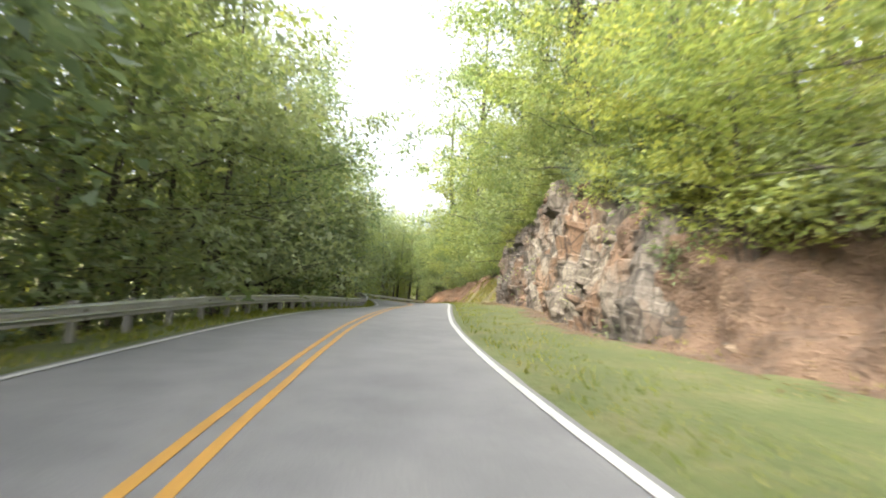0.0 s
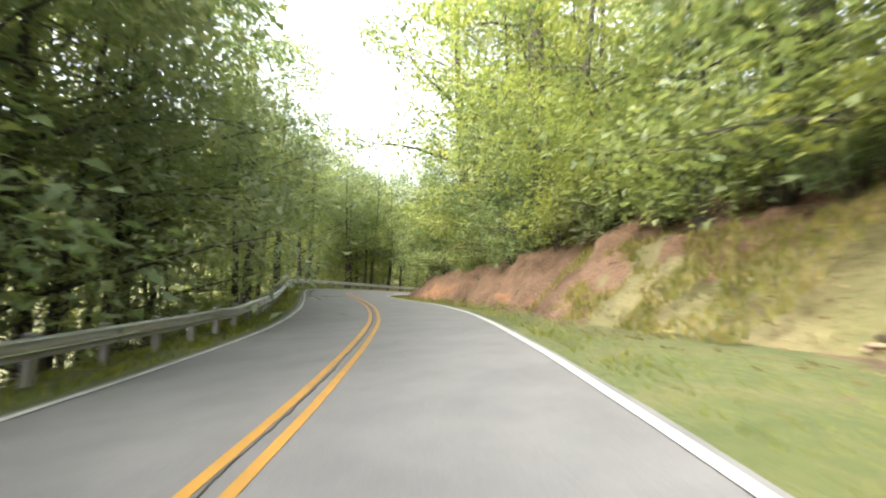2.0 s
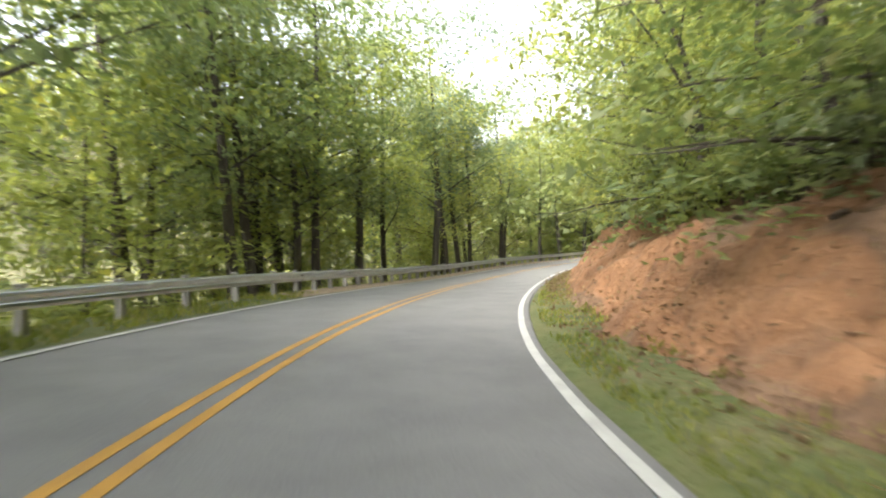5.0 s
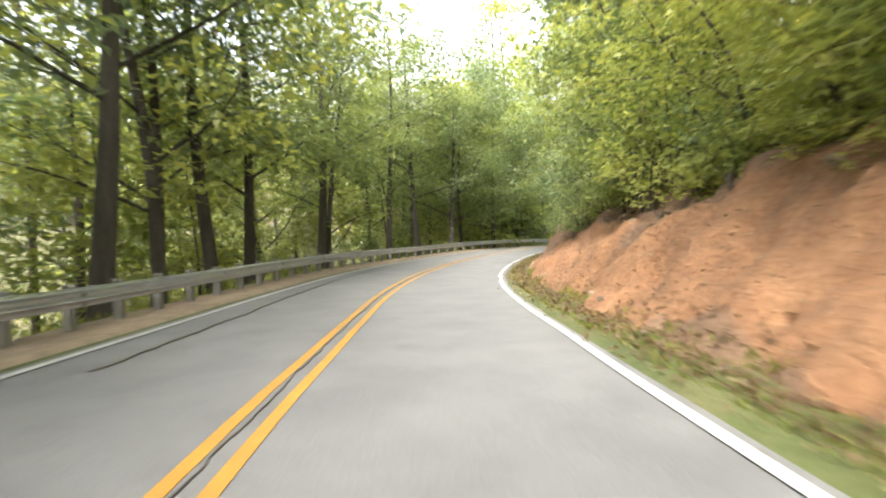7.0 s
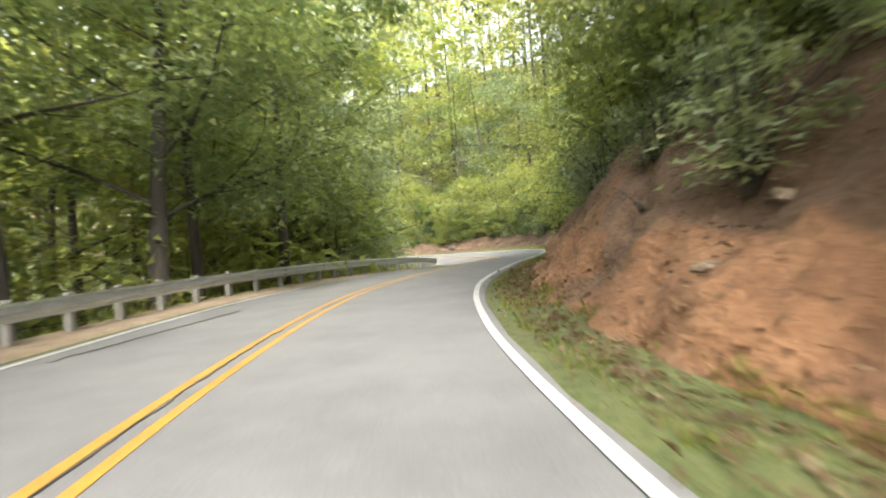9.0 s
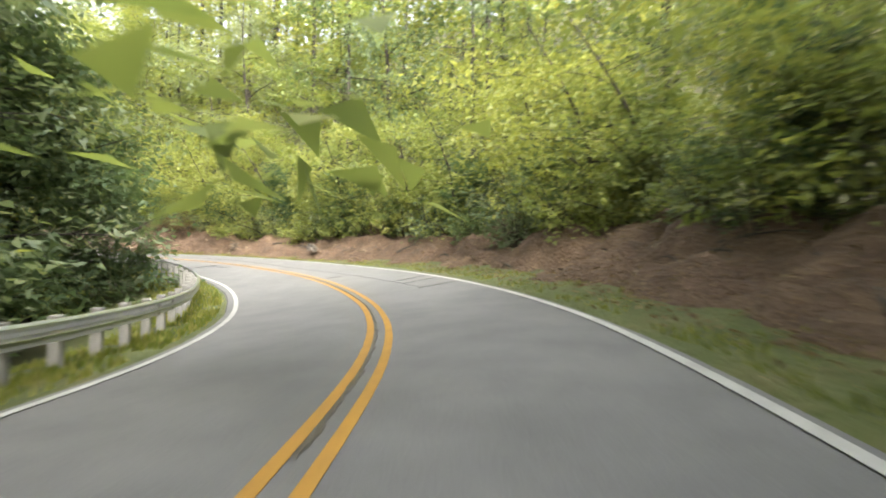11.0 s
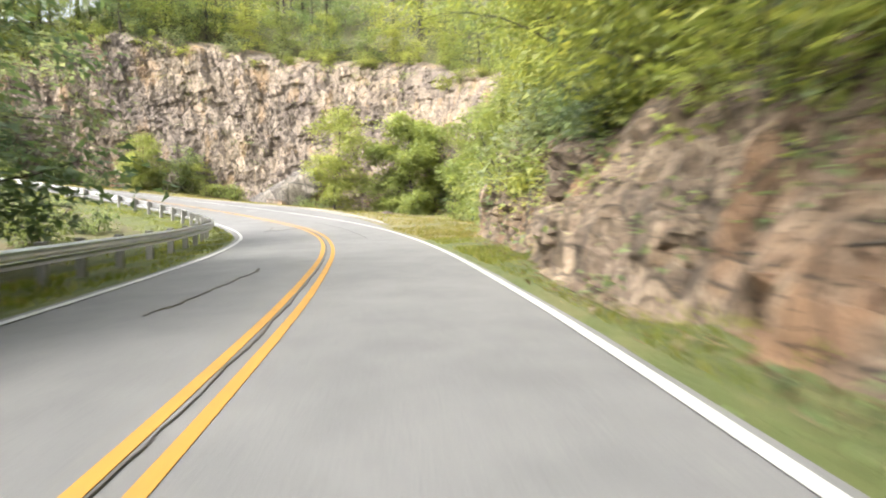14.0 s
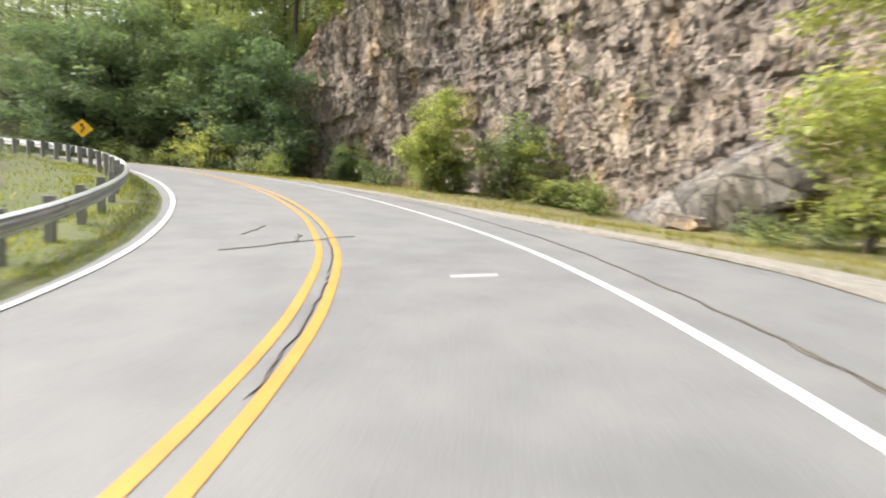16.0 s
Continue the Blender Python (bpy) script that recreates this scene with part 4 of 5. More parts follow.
row(("pale", "green"), 13.0, 14.6, 1.3, -1.2, 0.0, 0.6, 1.0)
row(("light", "edge"), 11.9, 15.0, 4.6, 4.0, 7.5, 1.0, 1.3)

row(("young",), 10.8, 14.8, 5.0, 0.6, 3)
row(("green", "pale"), 10.8, 15.2, 2.3, -1.6, 0.6)
# over and beyond the cliff
row(("young",), 15.5, 18.9, 3.4, 2.5, 6, 0.8, 1.2)
row(("back",), 15.4, 19.0, 4.5, 6, 11, 0.8, 1.1)
row(("young",), 15.5, 18.9, 2.6, 1.0, 2.5, 0.5, 0.8)
row(("pale", "green"), 15.4, 18.8, 2.4, 0.2, 1.6)
row(("over",), 15.5, 18.8, 3.4, 3.0, 6.0)
row(("rounded",), 18.8, 20.4, 2.8, 8.0, 10.5, 0.85, 1.15, from_brow=False)
row(("edge",), 18.9, 20.4, 3.4, 11.5, 13.5, from_brow=False)
row(("back",), 18.8, 20.4, 3.2, 14, 18, from_brow=False)
row(("green", "pale"), 18.5, 20.3, 2.0, 5.8, 7.0, from_brow=False)
row(("back",), 19.8, 20.4, 5.0, -13, -20)
for x, y, k in ((6, 219, 0), (10, 222, 1), (3, 214.5, 2), (0, 217, 0)):
    plant(TREES["edge"][k], x, y, 1.0, upright=True)
for x, y, size in ((53.3, 244.2, 1.0), (46.2, 237.8, 0.9), (63.9, 251.5, 1.1), (56.9, 248.7, 0.95), (49.5, 243.5, 1.15)):
    plant(PINE, x, y, size, upright=True)
# at the cliff's foot
plant(TREES["yellow"][0], 71.5, 229.6, 1.2, 0.4, upright=True)
plant(BUSHES["green"][1], 70.0, 229.4, 0.55)
plant(BUSHES["green"][0], 68.8, 228.6, 0.7)
plant(VINE, 79.2, 228.4, 1.15, upright=True)
plant(BUSHES["green"][1], 83.2, 229.2, 1.2)
plant(BUSHES["thicket"][0], 85.2, 227.0, 0.8)
plant(BUSHES["green"][0], 84.6, 222.5, 1.4)
plant(BUSHES["pale"][0], 83.6, 218.5, 1.3)
plant(BUSHES["pale"][0], 84.8, 214.0, 1.4)
plant(BUSHES["pale"][1], 86.4, 218.0, 1.2)
plant(BUSHES["pale"][1], 84.2, 209.0, 1.0)
plant(BUSHES["pale"][0], 83.6, 204.6, 0.9)
plant(TREES["light"][1], 89.5, 222.0, 0.75, upright=True)
plant(TREES["light"][0], 90.0, 213.0, 0.75, upright=True)
for x, y, size in ((84.6, 217.5, 1.15), (86.2, 212.5, 1.1), (85.0, 223.5, 0.95), (87.4, 207.5, 1.05)):
    plant(TREES["yellow"][0], x, y, size, upright=True)
plant(TREES["yellow"][0], 52.1, 229.4, 0.74, upright=True)
plant(BUSHES["thicket"][0], 51.9, 230.0, 1.05)
plant(BUSHES["thicket"][0], 51.0, 230.0, 0.8)
plant(BUSHES["thicket"][1], 52.9, 230.4, 0.75)
plant(BUSHES["thicket"][1], 54.6, 233.2, 1.4)
plant(BUSHES["thicket"][0], 55.6, 233.8, 0.9)
plant(BUSHES["thicket"][1], 44.2, 229.2, 0.75)
plant(BUSHES["thicket"][0], 43.0, 230.6, 0.7)
plant(BUSHES["thicket"][1], 40.0, 227.5, 1.0)
plant(BUSHES["pale"][0], 57.5, 232.4, 1.3)
plant(BUSHES["green"][0], 58.6, 233.0, 1.1)
plant(BUSHES["pale"][0], 60.0, 233.0, 1.3)
plant(BUSHES["green"][0], 47.0, 229.8, 1.0)
plant(BUSHES["green"][1], 67.2, 232.6, 0.6)
plant(DEAD_SHRUB, 83.6, 168.0, 0.9)
plant(DEAD_SHRUB, 84.1, 170.4, 0.7)
for u, off, size in ((16.6, -10.0, 0.9), (16.95, -11.5, 1.1), (17.3, -9.5, 0.8), (15.9, -9.0, 0.9), (15.5, -10.5, 1.0), (16.2, -12.0, 1.2), (17.7, -11.0, 1.0), (18.1, -9.6, 0.8)):
    x, y, z = place(u, off)[0]
    plant(BUSHES["green"][0], x, y, size)
row(("pale",), 15.9, 18.6, 2.4, -0.9, 0.3, 0.7, 1.2)
for x, y, size in ((46.0, 147.5, 1.5), (49.5, 147.0, 1.6), (53.5, 146.5, 1.6)):
    plant(TREES["back"][2], x, y, size, upright=True)
for ob in ORIGINALS:
    if ob.name not in used:
        for o in (*ob.children_recursive, ob):
            bpy.data.objects.remove(o)


# ---- the woods behind: one mass of leaves and trunks ----
def build_woods():
    gen = np.random.default_rng(77)
    places = []
    for u0, u1, gap, o0, o1, brow in ((-0.9, 4.2, 3.6, -15, -20, 0), (-0.9, 4.0, 4.5, -22, -28, 0), (6.3, 8.6, 6.0, -16, -20, 0), (6.5, 11.6, 7.0, -21, -28, 0), (8.5, 11.9, 4.0, -30, -40, 0),
                                      (11.2, 12.6, 6, -20, -28, 0), (-0.9, 9.8, 5.0, 8.5, 13, 1), (-0.9, 9.6, 6.0, 15, 21, 1), (12.0, 15.3, 4.0, 8.5, 14, 1), (11.2, 12.6, 5.0, -14, -18, 0), (4.0, 9.4, 9.0, 24, 34, 1), (12.0, 15.3, 5.0, 16, 22, 1),
                                      (12.0, 15.3, 5.5, 25, 34, 1), (12.0, 15.3, 6.5, 37, 50, 1), (15.4, 19, 3.5, 9, 14, 1), (15.4, 19, 4.0, 17, 24, 1), (15.4, 19, 5.5, 30, 42, 1),
                                      (18.8, 20.4, 3.5, 19, 27, 0), (18.8, 20.4, 4.0, 30, 44, 0)):
        places += [(x, y) for u, x, y in spots(u0, u1, gap, o0, o1, bool(brow))]
    for k in range(60):
        a = k / 60 * 2.2 + 1.2
        places.append((5 + math.cos(a) * gen.uniform(22, 60) - 8, 205 + math.sin(a) * gen.uniform(25, 60)))
    places = np.array(places)
    keep = np.abs(nearest(places[:, 0], places[:, 1])[1]) > 12
    places = places[keep]
    ground = land(places[:, 0], places[:, 1])
    verts, faces, mats, base = [], [], [], 0
    side = nearest(places[:, 0], places[:, 1])[1]
    for (x, y), z, s in zip(places, ground, side):
        grown = 6 if abs(s) < 9 else (9 if s < 0 else 5)
        tall, wide = gen.uniform(15, 24) + (grown if y < 185 else 0) + (12 if x > 60 and y < 200 else 0), gen.uniform(4.2, 6.2)
        n = 34 if tall < 30 else 84
        h = gen.uniform(0.28 if s < 0 and tall < 30 else 0.06, 1.0, n)
        r = wide * np.sqrt(gen.uniform(0.1, 1, n)) * np.sin(np.pi * np.clip(0.2 + 0.78 * h, 0, 1)) ** 0.6
        a = gen.uniform(0, 6.283, n)
        c = np.stack([x + r * np.cos(a), y + r * np.sin(a), z + tall * h], 1)
        v, f = leaves(gen, c, 1.9, 29, 0.62)
        kind = 1 + int(gen.random() < 0.6) if 60 < x and y < 190 else int(gen.integers(0, 3)) if s > 0 else int(gen.integers(0, 2)) if y > 185 else int(gen.integers(1, 3))
        verts.append(v), faces.append(f + base), mats.append(np.full(len(f), kind))
        base += len(v)
        tv, tf = [], []
        tube(tv, tf, [Vector((x, y, z - 1)), Vector((x + 0.2, y, z + tall * 0.5)), Vector((x, y + 0.3, z + tall * 0.9))], [0.24, 0.17, 0.05], 5)
        tri = [(a, b, c2) for a, b, c2, d in tf] + [(a, c2, d) for a, b, c2, d in tf]
        verts.append(np.array(tv)), faces.append(np.array(tri) + base), mats.append(np.full(len(tri), 3))
        base += len(tv)
    me = fast_mesh("woods", np.concatenate(verts), np.concatenate(faces), LEAF[0])
    for m in (LEAF[1], LEAF[2], BARK):
        me.materials.append(m)
    me.polygons.foreach_set("material_index", np.concatenate(mats).astype(np.int32))
    tagged(new("background_woods", me), "dense green woods behind the roadside trees", "woods", kind="stuff")


build_woods()


def build_undergrowth():
    gen = np.random.default_rng(21)
    n = 3200
    u = gen.uniform(-0.9, 20.3, n)
    deep = gen.uniform(0, 1, n) ** 1.5
    right = gen.uniform(0, 1, n) < 0.68
    off = np.where(right, TOE(u) + RUN(u) + 0.8 + deep * 26, -8.2 - deep * 20)
    keep = (right | (u < 14.2) | (off < -16)) & (right | (u < 19))
    p = place(u[keep], off[keep])
    x, y = p[:, 0], p[:, 1]
    clear = np.abs(nearest(x, y)[1]) > 6.4
    x, y = x[clear], y[clear]
    c = np.stack([x, y, land(x, y) + gen.uniform(0.1, 1.3, len(x))], 1)
    # taller thickets down the slope left of the road
    u2, o2 = gen.uniform(5.6, 11.4, 1000), gen.uniform(-18, -9.5, 1000)
    q = place(u2, o2)
    q = q[np.abs(nearest(q[:, 0], q[:, 1])[1]) > 8.5]
    q[:, 2] = land(q[:, 0], q[:, 1]) + gen.uniform(0.3, 5.5, len(q))
    c = np.concatenate([c, q])
    v, f = leaves(gen, c, gen.uniform(0.7, 1.5, len(c)), 32, 0.24)
    me = fast_mesh("undergrowth", v, f, LEAF[1])
    me.materials.append(LEAF[2])
    me.polygons.foreach_set("material_index", (np.arange(len(f)) // 32 % 3 > 0).astype(np.int32))
    tagged(new("undergrowth", me), "low leafy undergrowth on the forest floor", "undergrowth", kind="stuff")


build_undergrowth()


# ---- grass, fallen leaves ----
def build_grass():
    gen = np.random.default_rng(8)

    def band(count, u0, u1, o0, o1, tall):
        u = gen.uniform(u0, u1, count)
        f = gen.uniform(0, 1, count)
        a = o0(u) if callable(o0) else np.full(count, o0)
        b = o1(u) if callable(o1) else np.full(count, o1)
        off = a + (b - a) * f
        patch = np.array([noise.noise((p * 10, q * 0.8, 2)) for p, q in zip(u, off)]) > -0.25
        return u[patch], off[patch], gen.uniform(0.5, 1.2, patch.sum()) * tall
    sets = [band(18000, -0.6, 6.3, -3.5, -5.4, 0.17), band(8000, 6.3, 11.5, -4.9, -6.2, 0.2), band(14000, 11.3, 14.6, -3.5, -5.6, 0.17), band(18000, 14.6, 18.2, -3.45, -5.6, 0.10), band(6000, 2.2, 2.9, lambda u: TOE(u) + 0.1, lambda u: TOE(u) + 1.8, 0.2), band(56000, -0.3, 14.8, 3.50, lambda u: TOE(u) + 0.2, 0.12),
            band(34000, 14.6, 18.8, lambda u: 3.5 + pull_off(u) * 1.35, lambda u: np.minimum(TOE(u), 20.0), 0.14), band(13000, 15.0, 19.0, -5.0, -14, 0.13), band(4000, 14.8, 19.2, -14, -19, 0.2)]
    u, off, tall = (np.concatenate(k) for k in zip(*sets))
    p = place(u, off, rise(u, off) - 0.03)
    n = len(p)
    az = gen.uniform(0, 6.283, n)
    half = np.stack([np.cos(az), np.sin(az), 0 * az], 1) * (tall * 0.10 + 0.008)[:, None]
    tip = p + np.stack([gen.normal(0, 0.35, n) * tall, gen.normal(0, 0.35, n) * tall, tall], 1)
    v = np.stack([p - half, p + half, tip], 1).reshape(-1, 3)
    me = fast_mesh("verge_grass", v, np.arange(3 * n).reshape(-1, 3), GRASS)
    me.materials.append(DRY_GRASS)
    me.polygons.foreach_set("material_index", (((u > 15.0) | ((u > 2.0) & (u < 3.0) & (off > TOE(u) - 0.6))) & (off > 0) & (gen.uniform(0, 1, n) < 0.75)).astype(np.int32))
    tagged(new("verge_grass", me), "uneven green and straw-coloured grass blades", "grass", kind="stuff")


build_grass()


def scatter(ob, gen, count, low, high):
    """Random points on a mesh between two shares of its row's width (foot 0, brow 1)."""
    me = ob.data
    co = np.empty(len(me.vertices) * 3)
    me.vertices.foreach_get("co", co)
    co = co.reshape(-1, 3)
    quads = np.array([p.vertices[:] for p in me.polygons])
    cols = int(quads[0].max() - quads[0].min())
    share = (np.arange(len(quads)) % (cols - 1)) / (cols - 1)
    pick = gen.choice(np.where((share > low) & (share < high))[0], count)
    q = co[quads[pick]]
    a, b = gen.uniform(0, 1, (count, 1)), gen.uniform(0, 1, (count, 1))
    return (q[:, 0] * (1 - a) + q[:, 1] * a) * (1 - b) + (q[:, 3] * (1 - a) + q[:, 2] * a) * b


def build_litter():
    gen = np.random.default_rng(12)
    u = gen.uniform(0.2, 15.0, 9000)
    off = TOE(u) + gen.normal(-0.1, 0.35, 9000)
    p = np.concatenate([scatter(CLAY_BANK, gen, 9000, 0.05, 0.40), scatter(CLAY_BANK, gen, 9000, 0.55, 0.97), scatter(LITTER_BANK, gen, 16000, 0.04, 0.95),
                        scatter(EARTH_BANK, gen, 4000, 0.04, 0.9), place(u, off, rise(u, off) + 0.05)])
    u1 = gen.uniform(6.4, 10.4, 5000)
    o1 = TOE(u1) + gen.normal(-0.30, 0.25, 5000)
    p = np.concatenate([p, place(u1, o1, rise(u1, o1) + 0.06)])
    u2 = gen.normal(2.12, 0.09, 1600)
    o2 = gen.normal(6.1, 0.5, 1600)
    p = np.concatenate([p, place(u2, o2, rise(u2, o2) + 0.05)])
    v, f = leaves(gen, p + [0, 0, 0.012], 0.02, 1, 0.10)
    tagged(new("fallen_leaves", fast_mesh("fallen_leaves", v, f, DRY_LEAF)), "dry brown leaves lying at the foot of the bank", "leaf litter", kind="stuff")


build_litter()


# ---- loose stones, branches, roots ----
def make_stone(seed, size, mat, label):
    bm = bmesh.new()
    bmesh.ops.create_icosphere(bm, subdivisions=2, radius=1)
    off = Vector((seed * 3.1, seed * 1.7, 0))
    for v in bm.verts:
        d = v.co.normalized()
        c = noise.cell(d * 1.6 + off)
        v.co = d * (0.75 + 0.25 * c + 0.2 * noise.noise(d * 2 + off))
        v.co = Vector((v.co.x * 1.25, v.co.y * 0.9, v.co.z * 0.6)) * size
    me = bpy.data.meshes.new("stone")
    bm.to_mesh(me)
    me.materials.append(mat)
    return tagged(new("stone", me), label, "stone", "loose stones on the bank")


def strew_stones():
    gen = np.random.default_rng(31)
    kinds = [make_stone(1, 0.13, DIRT, "small tan stone on the clay bank"), make_stone(2, 0.17, DIRT, "tan stone on the clay bank"),
             make_stone(3, 0.10, ROCK_BROWN, "small brown stone on the clay bank")]
    spots_on = np.concatenate([scatter(CLAY_BANK, gen, 80, 0.06, 0.75), scatter(LITTER_BANK, gen, 80, 0.06, 0.7), scatter(EARTH_BANK, gen, 40, 0.05, 0.6)])
    for k, p in enumerate(spots_on):
        m = Matrix.Translation(Vector(p) + Vector((0, 0, 0.02))) @ Euler(gen.uniform(-0.5, 0.5, 3) + [0, 0, gen.uniform(0, 6)]).to_matrix().to_4x4()
        if k < 3:
            kinds[k].matrix_basis = m
        else:
            copy_thing(kinds[k % 3], m)
    slab = make_stone(7, 0.62, ROCK_PALE, "flat pale slab of rock lying on the litter bank")
    slab.matrix_basis = Matrix.Translation((79.4, 152.6, 1.42)) @ Euler((0.1, -0.35, 0.9)).to_matrix().to_4x4() @ Matrix.Diagonal((1, 0.8, 0.5, 1))
    slab["group"] = ""
    for x, y, s, lab in ((64.6, 232.6, 1.2, "grey boulder at the cliff's foot"), (77.0, 224.6, 0.5, "pale stone in the grass")):
        st = make_stone(int(x), s, ROCK_GREY, lab)
        st.matrix_basis = Matrix.Translation((x, y, float(land(np.array([x]), np.array([y]))[0]) + 0.1 * s)) @ Euler((0.2, 0.25, 0.4)).to_matrix().to_4x4()


strew_stones()


def set_boulders():
    """Broken blocks standing out of the bank where the outcrop begins."""
    gen = np.random.default_rng(44)
    for k, (u, e, size) in enumerate(((13.72, 0.7, 0.55), (13.95, 0.5, 0.8), (14.08, 0.8, 1.15), (14.12, 1.7, 0.9), (14.32, 0.6, 0.7), (14.5, 0.6, 1.1), (14.62, 1.5, 1.3), (14.85, 0.7, 0.9), (15.02, 0.9, 1.2),
                                      (15.1, 1.9, 1.1), (15.2, 0.5, 0.7), (13.3, 1.0, 0.5))):
        off = float(TOE(u)) + e
        bm = bmesh.new()
        bmesh.ops.create_cube(bm, size=2)
        bmesh.ops.subdivide_edges(bm, edges=bm.edges[:], cuts=6, use_grid_fill=True)
        shift = Vector((k * 3.7, k * 1.9, 2))
        for v in bm.verts:
            q = v.co * (1 - 0.22 * (v.co.length / 1.74) ** 3)
            q = q.lerp(q.normalized(), 0.35)
            d = facets(q + shift, 0.8, 0.10, 0.22) + facets(q + shift, 0.36, 0.05, 0.2)
            v.co = q + q.normalized() * d
        me = bpy.data.meshes.new("boulder")
        bm.to_mesh(me)
        me.materials.append(ROCK_BROWN)
        ob = new("boulder", me)
        p = place(u, off, rise(np.array([u]), np.array([off])) - 0.15 * size)[0]
        ob.matrix_basis = Matrix.Translation(p) @ Euler(gen.uniform(-0.35, 0.35, 3) + [0, 0, gen.uniform(0, 6)]).to_matrix().to_4x4() @ Matrix.Diagonal((size * 0.85, size * 0.7, size * 0.6, 1))
        tagged(ob, "cracked brown boulder standing out of the earth bank", "rock", "boulders of the outcrop")


set_boulders()


def build_slab():
    """A tilted grey slab at the cliff's foot, rising towards the lay-by's middle."""
    bm = bmesh.new()
    bmesh.ops.create_cube(bm, size=2)
    bmesh.ops.subdivide_edges(bm, edges=bm.edges[:], cuts=13, use_grid_fill=True)
    for v in bm.verts:
        q = Vector((v.co.x * 4.9, v.co.y * 2.3, v.co.z * 1.5))
        d = facets(q + Vector((5, 2, 1)), 1.1, 0.16, 0.2) + facets(q, 0.45, 0.07, 0.2)
        v.co = q * (1 - 0.25 * (v.co.length / 1.74) ** 3) + Vector((0, 0, d))
    me = bpy.data.meshes.new("rock_slab")
    bm.to_mesh(me)
    me.materials.append(ROCK_SLAB)
    ob = new("rock_slab", me)
    ob.matrix_basis = Matrix.Translation((64.9, 235.6, float(land(np.array([64.0]), np.array([232.0]))[0]) + 1.15)) @ Euler((0.14, -0.52, 0.20)).to_matrix().to_4x4()
    tagged(ob, "tilted slab of grey rock at the cliff's foot", "rock")


build_slab()


def build_ledge_plants():
    gen = np.random.default_rng(19)
    c = np.concatenate([scatter(CLIFF, gen, 90, 0.25, 0.85), scatter(CLIFF, gen, 160, 0.80, 0.97), scatter(ROCK_FACE, gen, 25, 0.4, 0.95), scatter(OUTCROP, gen, 90, 0.15, 0.95)])
    v, f = leaves(gen, c + [0, 0, 0.15], gen.uniform(0.4, 1.1, len(c)), 44, 0.15)
    me = fast_mesh("ledge_plants", v, f, LEAF[2])
    me.materials.append(LEAF[1])
    me.polygons.foreach_set("material_index", (np.arange(len(f)) // 44 % 2).astype(np.int32))
    tagged(new("ledge_plants", me), "small green plants rooted on the rock ledges", "plants", kind="stuff")


build_ledge_plants()


def branch(points, girth, label, name="fallen_branch"):
    """A bare stick with two twigs."""
    verts, faces = [], []
    pts = [Vector(p) for p in points]
    tube(verts, faces, pts, [girth * (1 - 0.6 * k / (len(pts) - 1)) for k in range(len(pts))], 6)
    for k in (1, 2):
        a = pts[min(k, len(pts) - 1)]
        d = (pts[-1] - pts[0]).normalized()
        tip = a + d * 0.4 + d.orthogonal() * (0.25 if k == 1 else -0.2)
        tube(verts, faces, [a, tip], [girth * 0.4, girth * 0.12], 4)
    return tagged(part(name, verts, faces, BARK, smooth=True), label, "branch")


def lay_branches():
    gen = np.random.default_rng(4)

    def on_bank(u, e, up=0.06):
        off = float(TOE(u)) + e
        return place(u, off, rise(np.array([u]), np.array([off])) + up)[0]
    branch([on_bank(4.66, 0.15), on_bank(4.72, 0.8, 0.15), on_bank(4.78, 1.5, 0.15), on_bank(4.84, 2.2, 0.1)], 0.05, "dark broken branch leaning on the clay bank")
    for u, e, ln, sl in ((3.75, 1.3, 0.06, 0.7), (3.9, 1.5, -0.05, 0.6), (4.05, 1.6, 0.04, 0.8), (3.62, 1.2, 0.10, 0.3), (7.62, 2.2, 0.07, 0.5), (7.72, 1.6, 0.07, 0.4),
                         (8.9, 2.4, 0.05, 0.6), (9.55, 1.2, 0.04, 0.1), (12.95, 1.4, 0.10, 0.2), (13.15, 1.7, -0.10, 0.3), (13.32, 1.5, 0.12, 0.1), (12.6, 1.2, 0.06, 0.2)):
        branch([on_bank(u, e), on_bank(u + ln * 0.4, e + sl * 0.35, 0.12), on_bank(u + ln * 0.7, e + sl * 0.8, 0.10), on_bank(u + ln, e + sl)], 0.045,
               "bare grey root sticking out of the bank", "tree_root")
    for _ in range(46):
        u, e = gen.uniform(13.9, 15.3), gen.uniform(0.6, 2.3)
        drop = gen.uniform(0.4, 1.0)
        branch([on_bank(u, e, 0.35), on_bank(u + 0.02, e - drop * 0.3, 0.45), on_bank(u + gen.uniform(-0.08, 0.08), e - drop * 0.8, 0.3), on_bank(u + gen.uniform(-0.12, 0.12), e - drop, 0.1)],
               gen.uniform(0.02, 0.045), "bare pale root hanging over the outcrop", "tree_root")
    for _ in range(34):
        u, e, ln = gen.uniform(11.0, 15.0), gen.uniform(0.3, 2.4), gen.uniform(-0.12, 0.12)
        sl = gen.uniform(-0.3, 0.9)
        branch([on_bank(u, e), on_bank(u + ln * 0.4, e + sl * 0.35, 0.14), on_bank(u + ln * 0.7, e + sl * 0.8, 0.12), on_bank(u + ln, e + sl)], gen.uniform(0.02, 0.05),
               "dead grey branch lying on the bank")


lay_branches()


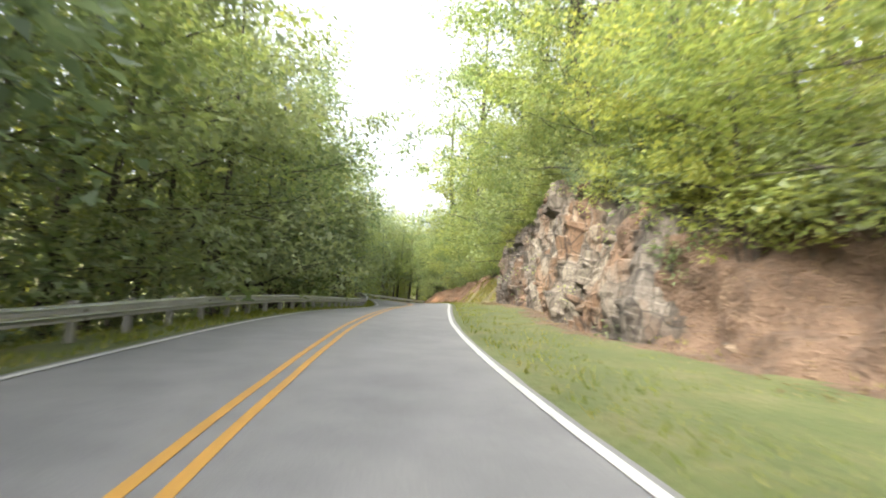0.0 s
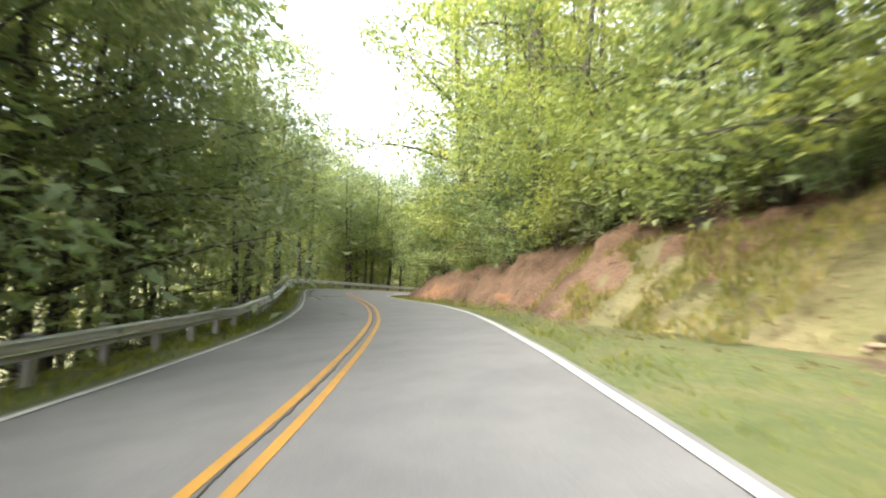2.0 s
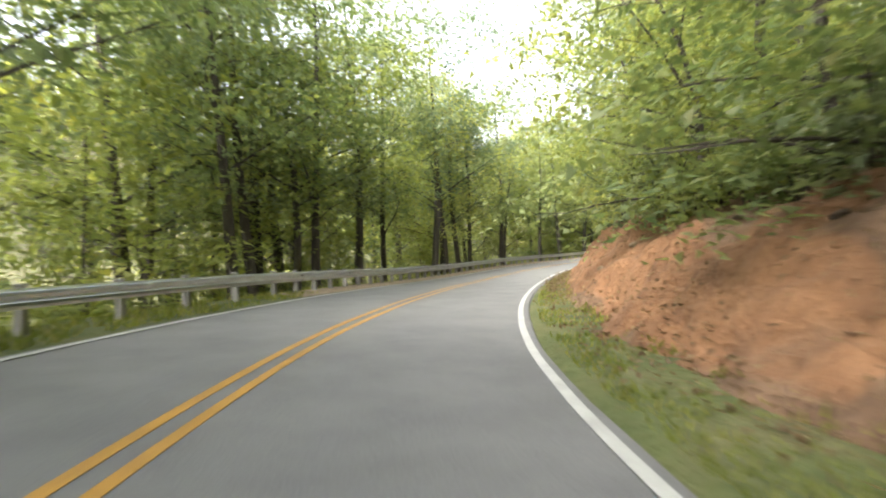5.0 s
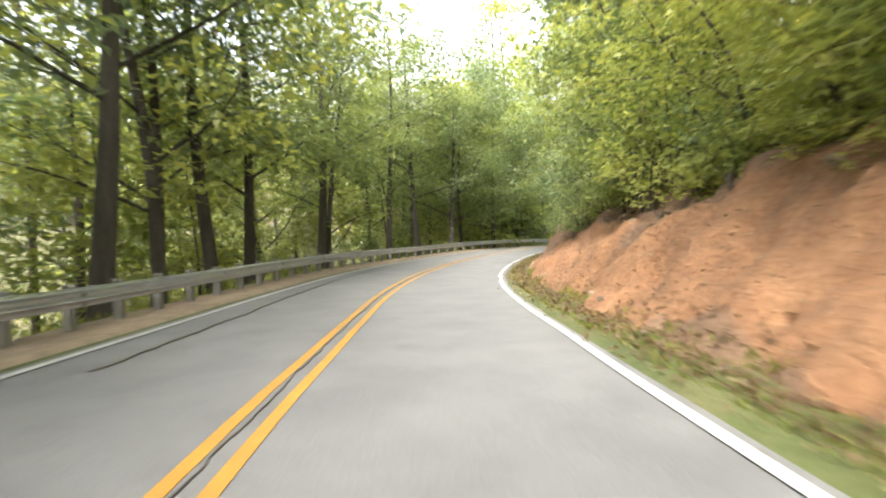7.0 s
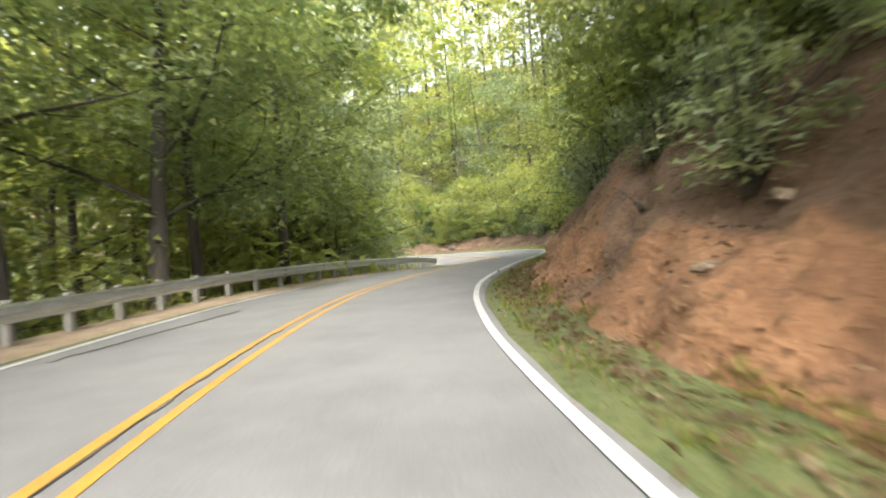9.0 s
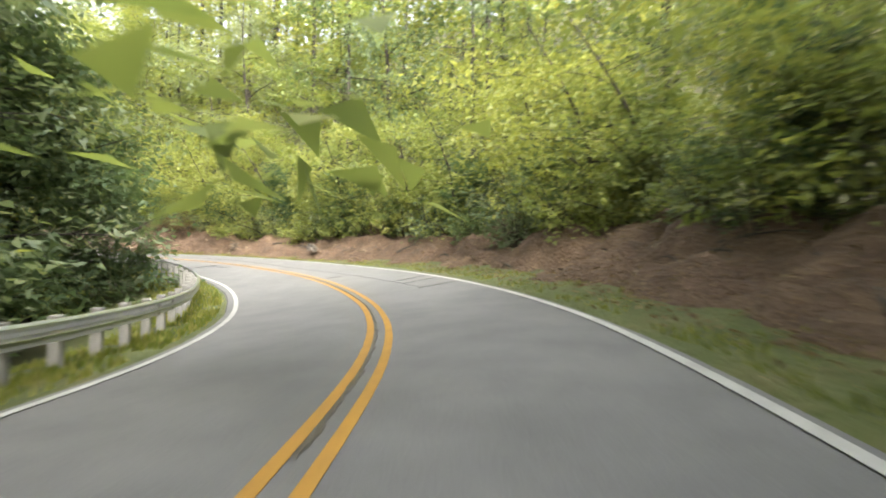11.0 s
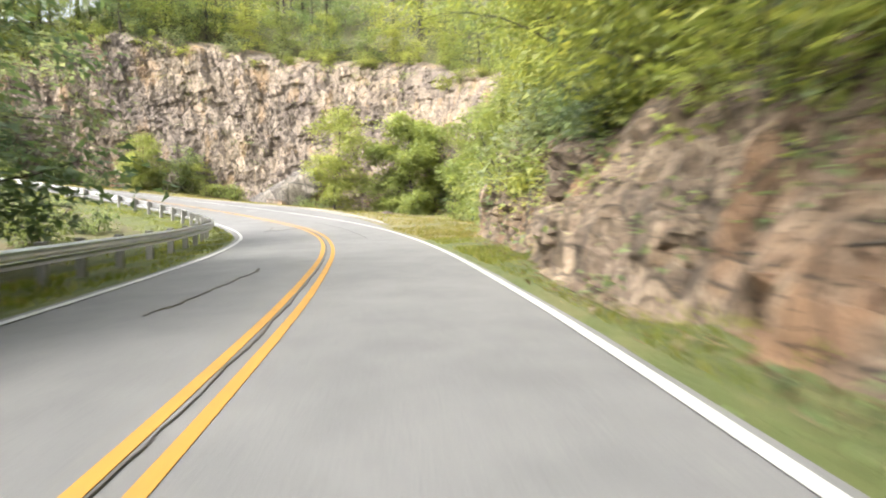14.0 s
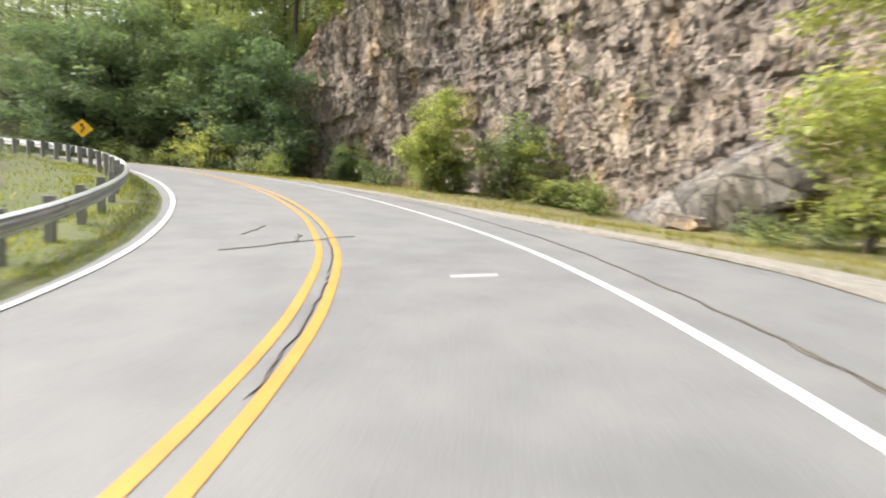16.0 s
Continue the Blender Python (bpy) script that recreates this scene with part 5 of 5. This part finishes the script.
# ---- cracks in the asphalt ----
def crack(points, half, jitter, label="dark tar-filled crack in the asphalt", mat=TAR):
    """A wandering filled crack through points of (u, offset)."""
    pts = np.array(points, float)
    w = place(pts[:, 0], pts[:, 1])
    run = np.concatenate([[0], np.cumsum(np.linalg.norm(np.diff(w, axis=0), axis=1))])
    s = np.linspace(0, run[-1], max(6, int(run[-1] / 0.11)))
    u, off = np.interp(s, run, pts[:, 0]), np.interp(s, run, pts[:, 1])
    off = off + np.array([jitter * 0.6 * noise.noise((a * 0.8, b * 20, 3)) + jitter * 0.4 * noise.noise((a * 3.3, b, 5)) + jitter * 0.5 * noise.noise((a * 8.1, b, 7)) for a, b in zip(s, u)])
    u = u + np.array([jitter / 16 * noise.noise((a * 1.3, 9, b)) for a, b in zip(s, off)])
    p = place(u, off)
    d = np.gradient(p, axis=0)
    side = np.stack([d[:, 1], -d[:, 0], 0 * s], 1)
    side /= np.linalg.norm(side, axis=1)[:, None] + 1e-9
    width = half * np.array([max(0.12, 0.6 + 0.7 * noise.noise((a * 2.5, 1, half * 90)) + 0.5 * noise.noise((a * 8.0, 4, half * 50))) for a in s])[:, None]
    lift = np.array([0, 0, 0.026])
    v = np.stack([p - side * width + lift - [0, 0, 0.012], p - side * width * 0.8 + lift, p + side * width * 0.8 + lift, p + side * width + lift - [0, 0, 0.012]], 1).reshape(-1, 3)
    tagged(part("road_crack", v, [f[::-1] for f in grid_faces(len(s), 4)], mat), label, "road crack", "cracks in the asphalt", "structure")


for a, b, h in ((1.6, 4.3, 0.016), (6.8, 9.6, 0.012), (11.2, 13.6, 0.036), (13.6, 15.7, 0.018), (16.2, 17.3, 0.014)):
    crack([(a, -0.05), ((a + b) / 2, -0.04), (b, -0.06)], h, 0.05)
crack([(3.85, -2.2), (4.0, -2.5), (4.12, -2.78), (4.4, -2.75), (4.7, -2.6)], 0.05, 0.2)
crack([(4.10, -2.2), (4.12, -0.8)], 0.025, 0.1)
crack([(7.4, -2.30), (7.65, -2.28), (8.3, -2.5), (8.6, -2.45)], 0.05, 0.12)
crack([(9.5, -2.65), (9.8, -2.0)], 0.03, 0.12)
crack([(11.9, 1.8), (12.0, 1.7), (12.32, 1.3), (12.68, 0.95), (13.05, 1.4), (13.4, 1.3)], 0.03, 0.07, "long faded tar seam in the lane", TAR_FADED)
for u0 in (11.9, 12.0, 12.06):
    crack([(u0, 1.7), (u0 + 0.02, 2.9)], 0.018, 0.06)
crack([(12.30, 0.35), (12.31, 1.0)], 0.02, 0.05)
crack([(12.82, -1.0), (12.88, -1.15), (12.95, -1.0)], 0.05, 0.25)
crack([(12.90, -2.8), (12.92, -0.8)], 0.02, 0.08)
crack([(14.35, -1.6), (14.62, -1.2)], 0.028, 0.12)
crack([(15.1, 1.5), (15.44, 1.6), (15.80, 1.5)], 0.012, 0.08, "long faded tar seam in the lane", TAR_FADED)
crack([(15.56, -2.0), (15.60, -0.3)], 0.03, 0.10)
crack([(15.60, -1.6), (15.72, -1.1)], 0.035, 0.2)
crack([(16.62, -1.7), (16.68, -0.2), (16.70, 0.4)], 0.025, 0.15)
crack([(16.74, -1.5), (16.82, -1.2)], 0.035, 0.3)
crack([(16.66, -0.6), (16.72, -0.5)], 0.035, 0.25)
crack([(15.9, 3.40), (16.44, 3.76), (17.1, 4.3), (17.6, 4.0)], 0.035, 0.06, "dark seam between lane and lay-by")
crack([(16.05, 0.9), (16.10, 1.5)], 0.02, 0.15)
tagged(ribbon("road_marking", np.linspace(16.430, 16.438, 3), 1.75, 0.30, 0.018, WHITE), "short worn white stroke across the lane", "road marking", "road markings", "structure")


# ---- warning sign beyond the bend ----
def build_sign():
    foot = Vector((26.9, 219.0, float(land(np.array([26.9]), np.array([219.0]))[0])))
    root = new("road_sign")
    root.matrix_basis = Matrix.Translation(foot) @ Matrix.Rotation(math.atan2(207.7 - 219.0, 71.8 - 26.9) + math.pi / 2, 4, "Z")
    tagged(root, "yellow diamond winding-road warning sign on a post", "road sign")
    paint, pt, pb = material("sign_yellow")
    pb.inputs["Base Color"].default_value, pb.inputs["Roughness"].default_value = (0.85, 0.48, 0.02, 1), 0.4
    black, bt, bb = material("sign_black")
    bb.inputs["Base Color"].default_value, bb.inputs["Roughness"].default_value = (0.015, 0.015, 0.015, 1), 0.5

    def slab(name, outline, y0, y1, mat, parent, label=""):
        n = len(outline)
        v = [(x, y0, z) for x, z in outline] + [(x, y1, z) for x, z in outline]
        f = [tuple(range(n)), tuple(range(2 * n - 1, n - 1, -1))] + [(k, k + n, (k + 1) % n + n, (k + 1) % n) for k in range(n)]
        return part(name, v, f, mat, parent, label)
    mid, r = 2.25, 0.66
    panel = slab("panel", [(0, mid + r), (r, mid), (0, mid - r), (-r, mid)], -0.004, 0.004, paint, root, "yellow diamond plate")
    slab("arrow", [(-0.10, mid - 0.34), (0.0, mid - 0.34), (0.0, mid - 0.18), (0.14, mid - 0.04), (0.14, mid + 0.06), (0.02, mid + 0.14), (0.02, mid + 0.20), (0.10, mid + 0.20),
                   (-0.04, mid + 0.38), (-0.18, mid + 0.20), (-0.09, mid + 0.20), (-0.09, mid + 0.09), (0.04, mid + 0.0), (-0.10, mid - 0.14)], -0.010, -0.0045, black, panel, "black winding arrow")
    slab("post", [(-0.035, -0.5), (0.035, -0.5), (0.035, mid + 0.2), (-0.035, mid + 0.2)], 0.006, 0.05, POST, root, "grey steel post")


build_sign()
